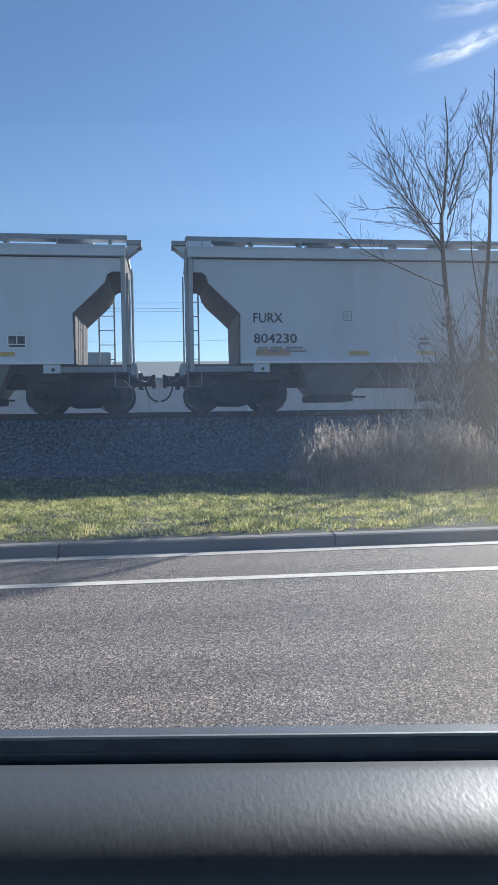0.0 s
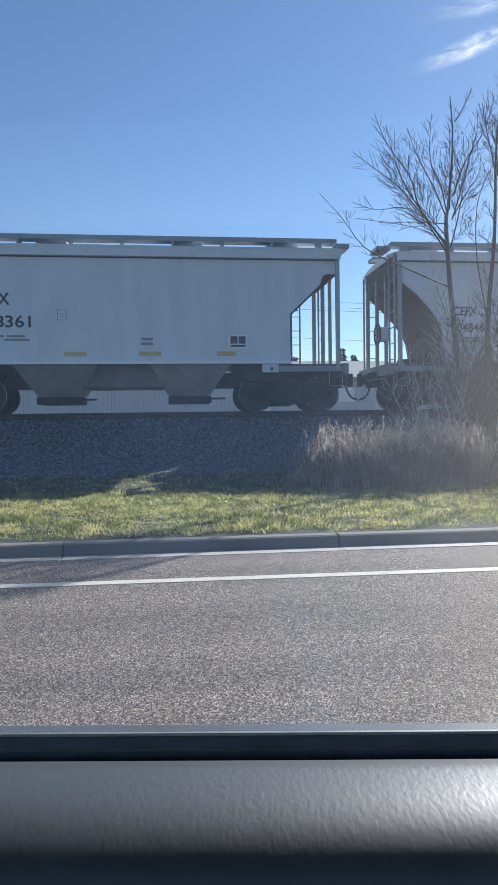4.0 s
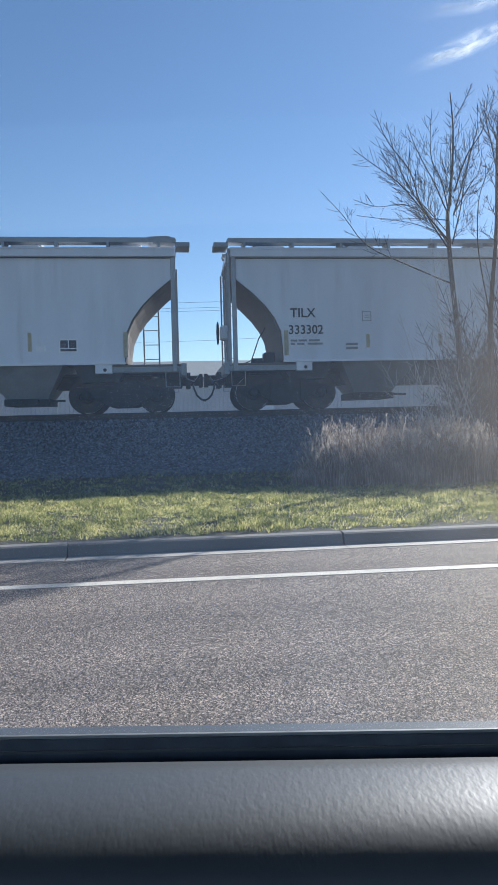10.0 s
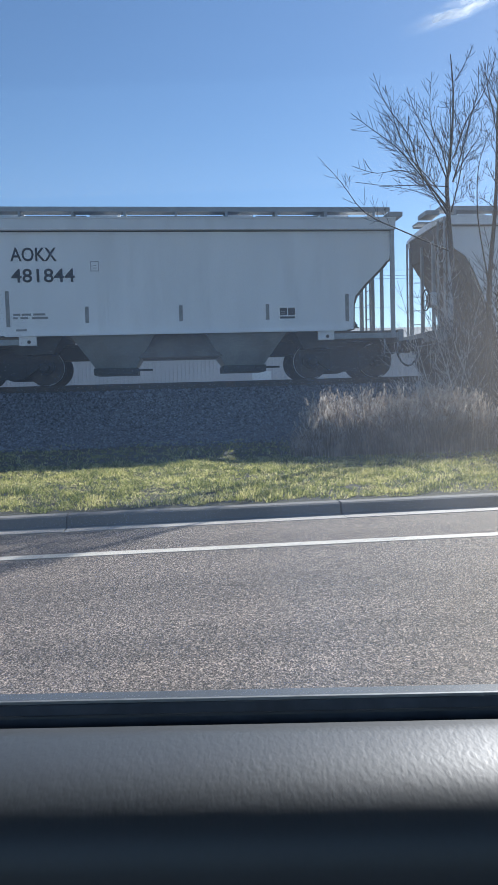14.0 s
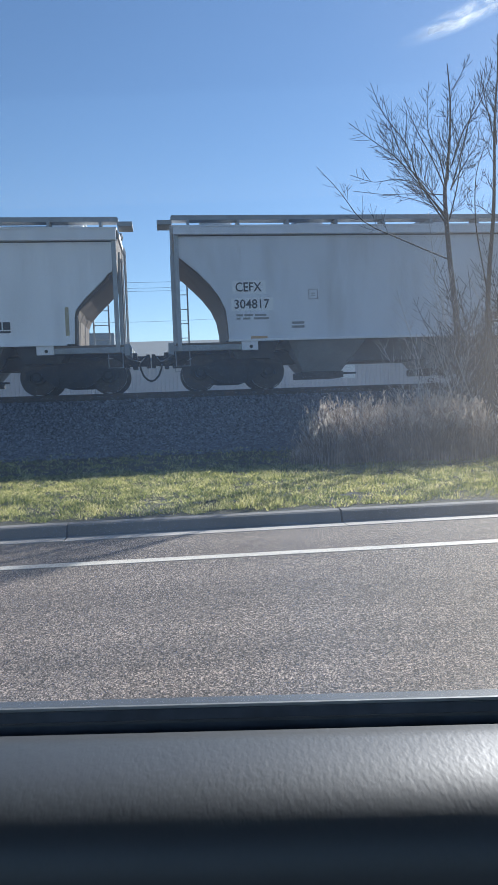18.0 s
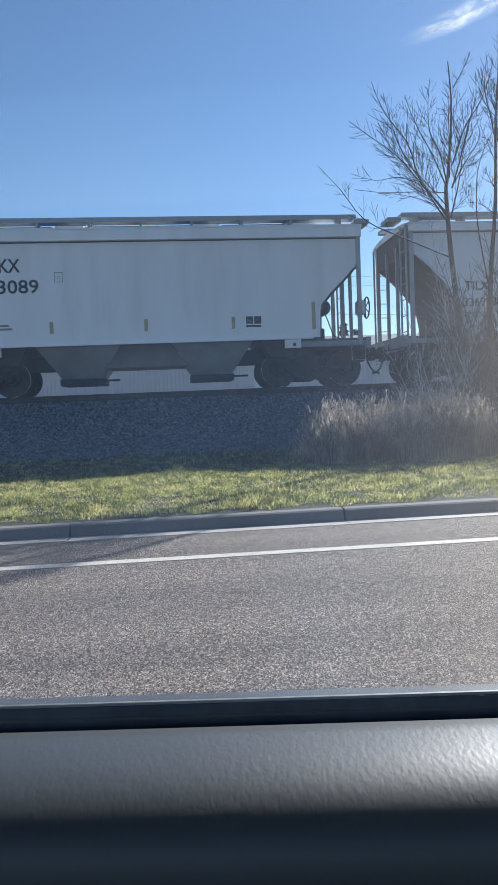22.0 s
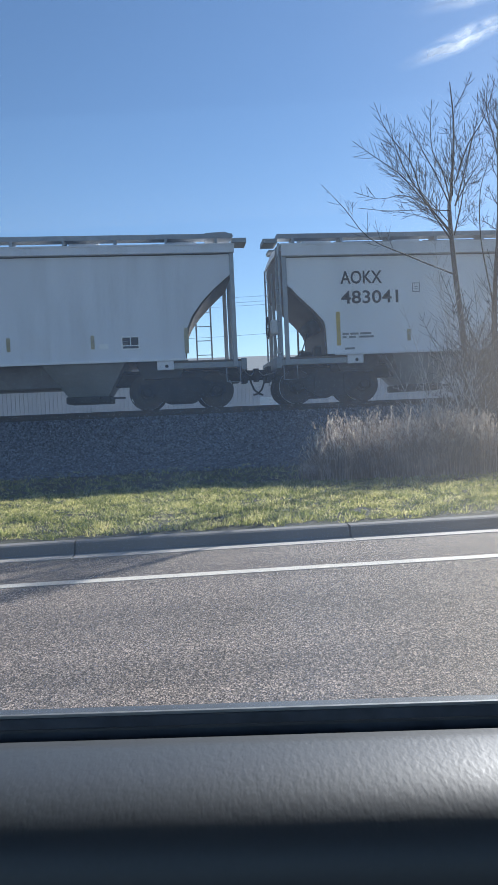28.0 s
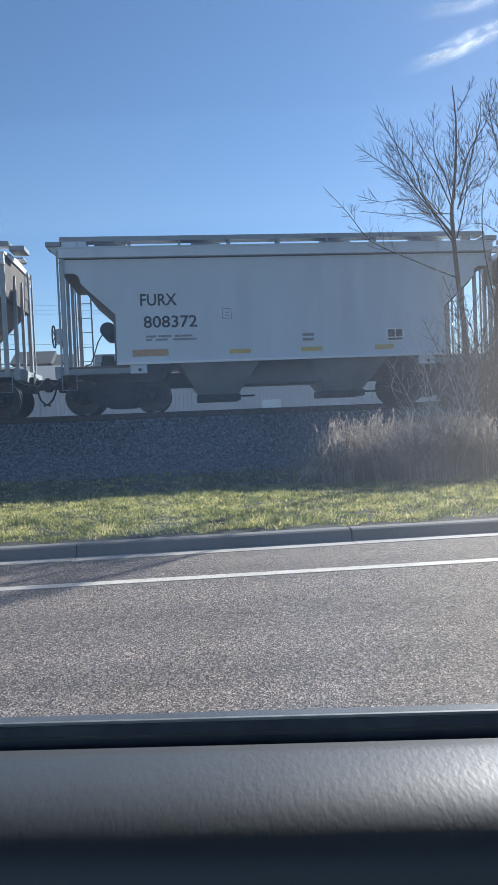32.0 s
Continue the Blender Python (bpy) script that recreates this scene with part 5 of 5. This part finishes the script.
def evergreen(seed, x, y, h, r):
    rng = random.Random(seed)
    ob = anchor("evergreen_tree", pose(x, y, 0.6))
    part("trunk", tube([(0, 0, -0.1), (0, 0, h)], [0.22, 0.03], 7), M["bark"], ob)
    bm = bmesh.new()
    for k in range(420):
        t = rng.random() ** 0.8
        z = h * (0.12 + 0.88 * t)
        rr = r * (1 - t) * rng.uniform(0.35, 1.1) + 0.1
        a = rng.uniform(0, 6.283)
        c = Vector((rr * math.cos(a), rr * math.sin(a), z))
        d = Vector((math.cos(a), math.sin(a), -0.25)) * rng.uniform(0.25, 0.6)
        s = Vector((-math.sin(a), math.cos(a), rng.uniform(-0.4, 0.4))) * rng.uniform(0.12, 0.3)
        v = [bm.verts.new(q) for q in (c - s, c + s, c + d + s * 0.4, c + d - s * 0.4)]
        bm.faces.new(v)
        u = [bm.verts.new(q) for q in (c - Vector((0, 0, 0.2)), c + Vector((0, 0, 0.2)), c + d)]
        bm.faces.new(u)
    part("crown", bm, M["needle"], ob)
    return tagged(ob, "dark evergreen tree in the distance", "tree", "distant evergreens")


warehouse()
house(-21.6, 95, 4.6, 8, 9.6, 2.1, "dark-roofed brown house in the distance")
house(-16.6, 96, 2.4, 8, 9.4, 1.9, "dark-roofed brown house in the distance")
evergreen(1, -14.6, 95, 9.8, 1.6)
evergreen(2, -13.2, 93, 9.0, 1.4)
evergreen(3, -26.0, 92, 11.2, 2.5)
evergreen(4, 17.6, 95, 9.8, 1.2)
evergreen(5, 24.2, 95, 11.0, 2.2)
evergreen(6, 26.2, 96, 10.2, 2.0)


def utility_line():
    """Poles with crossarms, each a thing, and the wires between them."""
    xs = (-64.7, -24.7, 15.3, 55.3, 95.3)
    for x in xs:
        ob = anchor("utility_pole", pose(x, 85, 0.6))
        part("pole", tube([(0, 0, -0.3), (0, 0, 16.0)], [0.16, 0.11], 9), M["tie"], ob)
        arm = part("crossarm", box(-0.85, 0.85, -0.08, 0.08, 14.6, 14.78), M["tie"], ob)
        for y in (-0.75, -0.35, 0.35, 0.75):
            part("insulator", tube([(y, 0, 14.78), (y, 0, 15.02)], [0.05, 0.03], 6), M["galv"], arm)
        tagged(ob, "weathered wooden utility pole with crossarm", "utility pole", "utility poles")
    for a, b in zip(xs, xs[1:]):
        for y, z, sag in ((-0.1, 15.95, 0.5), (0.1, 15.4, 0.6), (-0.1, 14.9, 0.5), (0.12, 11.4, 0.6)):
            pts = [(a + (b - a) * t / 12, 85 + y, 0.6 + z - sag * 4 * (t / 12) * (1 - t / 12)) for t in range(13)]
            w = link("overhead_wire", tube(pts, 0.018, 4), M["rubber"])
            tagged(w, "thin dark overhead wire between utility poles", "wire", "overhead wires")


utility_line()


# ---- the cloud ----
def cloud_material(name, thick):
    m = bpy.data.materials.new(name)
    m.use_nodes = True
    n, l = m.node_tree.nodes, m.node_tree.links
    tc, mp = n.new("ShaderNodeTexCoord"), n.new("ShaderNodeMapping")
    mp.inputs["Scale"].default_value = (0.013, 0.01, 0.035)
    l.new(tc.outputs["Object"], mp.inputs["Vector"])
    t = n.new("ShaderNodeTexNoise")
    t.inputs["Scale"].default_value, t.inputs["Detail"].default_value, t.inputs["Roughness"].default_value, t.inputs["Distortion"].default_value = 1.0, 5, 0.55, 0.4
    l.new(mp.outputs[0], t.inputs["Vector"])
    g = n.new("ShaderNodeTexGradient")
    g.gradient_type = "SPHERICAL"
    m2 = n.new("ShaderNodeMapping")
    m2.inputs["Scale"].default_value = (1 / 180, 0, 1 / 28)
    l.new(tc.outputs["Object"], m2.inputs["Vector"])
    l.new(m2.outputs[0], g.inputs["Vector"])
    r = n.new("ShaderNodeMapRange")
    r.inputs["From Min"].default_value, r.inputs["From Max"].default_value = 0.36, 0.66
    l.new(t.outputs["Fac"], r.inputs["Value"])
    mul = n.new("ShaderNodeMath")
    mul.operation = "MULTIPLY"
    l.new(r.outputs[0], mul.inputs[0])
    soft = n.new("ShaderNodeMapRange")
    soft.interpolation_type = "SMOOTHSTEP"
    soft.inputs["From Max"].default_value = 0.9
    soft.inputs["To Max"].default_value = thick
    l.new(g.outputs["Fac"], soft.inputs["Value"])
    l.new(soft.outputs[0], mul.inputs[1])
    tr, di, tl, mixd, mix = (n.new("ShaderNode" + k) for k in ("BsdfTransparent", "BsdfDiffuse", "BsdfTranslucent", "MixShader", "MixShader"))
    di.inputs["Color"].default_value = tl.inputs["Color"].default_value = (0.95, 0.95, 0.95, 1)
    l.new(di.outputs[0], mixd.inputs[1])
    l.new(tl.outputs[0], mixd.inputs[2])
    mixd.inputs[0].default_value = 0.7
    l.new(mul.outputs[0], mix.inputs[0])
    l.new(tr.outputs[0], mix.inputs[1])
    l.new(mixd.outputs[0], mix.inputs[2])
    l.new(mix.outputs[0], n["Material Output"].inputs["Surface"])
    return m


def cloud(x, z, w, h, tilt, material):
    vs, fs = [], []
    for j in range(13):
        for i in range(25):
            u, v = i / 12 - 1, j / 6 - 1
            vs.append((u * w, 12 * noise.noise((u * 2, v * 2, 7)), v * h))
    for j in range(12):
        for i in range(24):
            a = j * 25 + i
            fs.append((a, a + 1, a + 26, a + 25))
    ob = sheet("cloud", vs, fs, material)
    ob.matrix_basis = pose(x, 1500, z, 0, tilt, 0)
    return tagged(ob, "thin wispy white cloud drifting in blue sky", "cloud", kind="structure")


clouds = [cloud(688, 836, 220, 36, -24, cloud_material("thin_cloud", 0.8)), cloud(715, 930, 200, 34, -14, cloud_material("faint_cloud", 0.36))]


# ---- the parked car's door that the camera looks over ----
CAR_TURN = -7.5           # the car stands slightly askew to the road

def car_door():
    ob = anchor("car_door", pose(0, 0, 0, 0, 0, CAR_TURN) @ pose(0, 0.70, 0.009))
    # moulded top of the inner door panel, rolling over to its upright face
    prof = [(0.000, 1.046), (-0.012, 1.0535), (-0.04, 1.0565), (-0.08, 1.0545), (-0.11, 1.049), (-0.134, 1.037), (-0.150, 1.020), (-0.157, 0.998), (-0.160, 0.96), (-0.150, 0.90), (-0.155, 0.80), (-0.16, 0.45), (0.0, 0.45)]
    vs, fs = [], []
    n = 60
    for i in range(n + 1):
        x = -1.2 + 2.4 * i / n
        for y, z in prof:
            vs.append((x, y, z + 0.02 * x * x * 0.15))
    k = len(prof)
    for i in range(n):
        for j in range(k - 1):
            a = i * k + j
            fs.append((a, a + 1, a + k + 1, a + k))
    panel = smooth(sheet("inner_panel", vs, fs, M["door_grain"], ob))
    panel["label"] = "dark grained moulded plastic panel"
    part("inner_seal", prism([(0.002, 1.02), (0.002, 1.060), (0.008, 1.068), (0.018, 1.070), (0.026, 1.062), (0.026, 1.02)], "x", -1.2, 1.2), M["seal"], ob, "black rubber window seal")
    part("seal_bead", prism([(-0.0012, 1.0583), (0.0015, 1.0578), (0.0015, 1.0606), (-0.0004, 1.0603)], "x", -1.2, 1.2), M["sill"], ob, "fine grey bead on the seal")
    # light grey ridge: the seal's highlight line put into the colour
    part("seal_ridge", prism([(0.0105, 1.068), (0.0105, 1.0715), (0.0125, 1.0722), (0.0140, 1.0715), (0.0140, 1.068)], "x", -1.2, 1.2), M["galv"], ob, "ridge on the seal in highlight grey")
    part("seal_lip", prism([(0.027, 1.02), (0.027, 1.047), (0.030, 1.0495), (0.033, 1.047), (0.033, 1.02)], "x", -1.2, 1.2), M["seal"], ob)
    part("outer_seal", prism([(0.040, 1.01), (0.040, 1.044), (0.052, 1.050), (0.062, 1.046), (0.062, 1.01)], "x", -1.2, 1.2), M["seal"], ob, "black rubber window seal")
    part("outer_sill", prism([(0.063, 0.98), (0.063, 1.040), (0.075, 1.043), (0.105, 1.039), (0.125, 1.016), (0.135, 0.98)], "x", -1.2, 1.2), M["sill"], ob, "grey painted door top")
    part("outer_skin", prism([(0.12, 0.40), (0.137, 0.97), (0.128, 1.0), (0.06, 1.0), (0.06, 0.40)], "x", -1.2, 1.2), M["sill"], ob)
    glass = part("window_glass", prism([(0.0345, 1.0), (0.0385, 1.0), (-0.0815, 1.86), (-0.0855, 1.86)], "x", -1.1, 1.1), M["glass"], ob, "slightly dusty side window with painted glare haze")
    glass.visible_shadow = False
    return tagged(ob, "car door with grey grained panel and closed window", "car door")


# a little dust, and veiling glare painted as translucent haze across the pane
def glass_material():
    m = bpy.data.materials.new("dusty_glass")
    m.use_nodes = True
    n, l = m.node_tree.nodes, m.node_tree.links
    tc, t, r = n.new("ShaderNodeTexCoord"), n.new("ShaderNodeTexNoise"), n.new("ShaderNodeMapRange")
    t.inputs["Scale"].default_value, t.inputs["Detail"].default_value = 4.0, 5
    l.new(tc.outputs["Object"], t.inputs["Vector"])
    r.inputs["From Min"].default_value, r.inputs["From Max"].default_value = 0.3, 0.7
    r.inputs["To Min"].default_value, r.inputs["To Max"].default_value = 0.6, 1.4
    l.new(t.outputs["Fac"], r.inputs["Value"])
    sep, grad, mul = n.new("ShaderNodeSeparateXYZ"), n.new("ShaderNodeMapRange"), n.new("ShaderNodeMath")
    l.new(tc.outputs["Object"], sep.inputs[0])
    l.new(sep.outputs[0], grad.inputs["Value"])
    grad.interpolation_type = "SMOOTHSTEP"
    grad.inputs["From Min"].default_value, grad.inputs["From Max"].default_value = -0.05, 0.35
    grad.inputs["To Min"].default_value, grad.inputs["To Max"].default_value = HAZE * 0.30, HAZE
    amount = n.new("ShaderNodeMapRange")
    amount.inputs["From Min"].default_value, amount.inputs["From Max"].default_value = HAZE * 0.30, HAZE * 0.85
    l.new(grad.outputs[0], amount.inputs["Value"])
    edge, thin = n.new("ShaderNodeMapRange"), n.new("ShaderNodeMath")     # painted haze fainter at the other end
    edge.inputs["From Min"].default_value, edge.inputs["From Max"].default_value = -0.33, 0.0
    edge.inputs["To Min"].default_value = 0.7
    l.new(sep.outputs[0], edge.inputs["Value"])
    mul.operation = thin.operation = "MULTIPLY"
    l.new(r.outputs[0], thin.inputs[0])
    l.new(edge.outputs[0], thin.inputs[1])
    low, low_haze = n.new("ShaderNodeMapRange"), n.new("ShaderNodeMath")     # more painted haze low on the pane
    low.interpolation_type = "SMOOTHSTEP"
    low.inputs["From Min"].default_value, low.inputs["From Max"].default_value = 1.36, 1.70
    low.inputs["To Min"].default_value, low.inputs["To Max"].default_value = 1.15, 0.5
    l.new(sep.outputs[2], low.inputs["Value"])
    low_haze.operation = "MULTIPLY"
    l.new(thin.outputs[0], low_haze.inputs[0])
    l.new(low.outputs[0], low_haze.inputs[1])
    l.new(low_haze.outputs[0], mul.inputs[0])
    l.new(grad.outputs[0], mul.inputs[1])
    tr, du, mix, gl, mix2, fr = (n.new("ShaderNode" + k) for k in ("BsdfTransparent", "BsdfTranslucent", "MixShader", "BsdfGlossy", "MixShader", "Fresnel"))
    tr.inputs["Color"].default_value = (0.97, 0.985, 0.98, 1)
    haze_tint = n.new("ShaderNodeMix")        # glare tint: thin bluish haze, thicker warm grey towards one end
    haze_tint.data_type = "RGBA"
    haze_tint.inputs["A"].default_value, haze_tint.inputs["B"].default_value = (0.42, 0.61, 0.95, 1), (0.74, 0.73, 0.74, 1)
    l.new(amount.outputs[0], haze_tint.inputs["Factor"])
    l.new(haze_tint.outputs["Result"], du.inputs["Color"])
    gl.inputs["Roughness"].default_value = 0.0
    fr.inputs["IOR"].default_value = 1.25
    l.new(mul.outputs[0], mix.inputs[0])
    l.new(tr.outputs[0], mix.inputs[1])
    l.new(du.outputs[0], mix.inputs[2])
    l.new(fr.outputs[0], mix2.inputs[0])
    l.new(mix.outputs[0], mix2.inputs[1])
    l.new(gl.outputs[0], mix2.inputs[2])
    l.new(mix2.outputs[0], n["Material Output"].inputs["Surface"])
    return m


def grain_material():
    """Grained plastic: upright wrinkles and pores."""
    m = mat("grained_door_plastic", (0.027, 0.033, 0.040), 0.49, var=0.05, scale=12, var2=0.06, scale2=150)
    n, l = m.node_tree.nodes, m.node_tree.links
    tc, mp, t, bp = n.new("ShaderNodeTexCoord"), n.new("ShaderNodeMapping"), n.new("ShaderNodeTexNoise"), n.new("ShaderNodeBump")
    mp.inputs["Scale"].default_value = (1.3, 0.68, 0.68)
    l.new(tc.outputs["Object"], mp.inputs["Vector"])
    l.new(mp.outputs[0], t.inputs["Vector"])
    t.inputs["Scale"].default_value, t.inputs["Detail"].default_value, t.inputs["Distortion"].default_value = 150, 1.2, 0.15
    n["Principled BSDF"].inputs["Specular IOR Level"].default_value = 0.7
    n["Principled BSDF"].inputs["Coat Weight"].default_value, n["Principled BSDF"].inputs["Coat Roughness"].default_value = 0.4, 0.5
    l.new(bp.outputs[0], n["Principled BSDF"].inputs["Coat Normal"])
    bp.inputs["Strength"].default_value, bp.inputs["Distance"].default_value = 1.0, 0.00027
    l.new(t.outputs["Fac"], bp.inputs["Height"])
    l.new(bp.outputs[0], n["Principled BSDF"].inputs["Normal"])
    return m


HAZE = 0.039
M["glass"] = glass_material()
M["door_grain"] = grain_material()
car_door()


def cabin():
    """The plain shell of the car round the camera: roof, far side, floor, ends."""
    ob = anchor("car_cabin", pose(0, 0, 0, 0, 0, CAR_TURN))
    part("roof_liner", prism([(0.64, 1.85), (0.64, 1.91), (-0.95, 1.95), (-0.95, 1.89)], "x", -1.3, 1.3), M["liner"], ob)
    part("floor_pan", box(-1.3, 1.3, -0.95, 0.80, 0.30, 0.36), M["liner"], ob)
    part("far_side", box(-1.3, 1.3, -1.0, -0.95, 0.30, 1.05), M["liner"], ob)
    for x in (-1.3, 1.3):
        part("end_wall", box(x - 0.03, x + 0.03, -0.95, 0.60, 0.30, 1.05), M["liner"], ob)
        for y in (-0.98, 0.52):
            part("pillar", box(x - 0.04, x + 0.04, y, y + 0.08, 1.05, 1.90), M["liner"], ob)
    for x in (-1.18, 1.12):
        part("pillar", prism([(0.66, 1.0), (0.76, 1.0), (0.66, 1.90), (0.58, 1.90)], "x", x, x + 0.09), M["seal"], ob)
    return tagged(ob, "dim interior shell of the parked car", "car interior", kind="structure")


cabin()


def motions():
    for car, row in zip(cars, train):
        x0 = row[1]
        walk(car, [(t, pose(x0 + rolled(t), YC, ZR)) for t in (0, 8, 16, 24, 32)])
        # the wheels turn as the car rolls past the road crossing view, a short step at a time
        mid = (2.0 - x0 - L / 2) / 14.0
        for truck_part in [c for c in car.children if c.name.startswith("truck")]:
            for ws in [c for c in truck_part.children if c.name.startswith("wheelset")]:
                at = ws.location.copy()
                f0, f1 = max(0, int((mid - 1.6) * FPS)), min(32 * FPS, int((mid + 1.6) * FPS))
                if f1 <= f0:
                    continue
                rows = [(f / FPS, pose(at.x, at.y, at.z, 0, math.degrees((rolled(f / FPS) - rolled(f0 / FPS)) / 0.457), 0)) for f in range(f0, f1 + 1)]
                if f0 > 0:
                    rows.insert(0, (0, pose(at.x, at.y, at.z)))
                if f1 < 32 * FPS:
                    rows.append((32, rows[-1][1]))
                walk(ws, rows)
    for ob in clouds:       # the clouds drift slowly to the left
        base = ob.matrix_basis.copy()
        walk(ob, [(t, Matrix.Translation((-0.75 * t, 0, -0.65 * t)) @ base) for t in (0, 16, 32)])


motions()
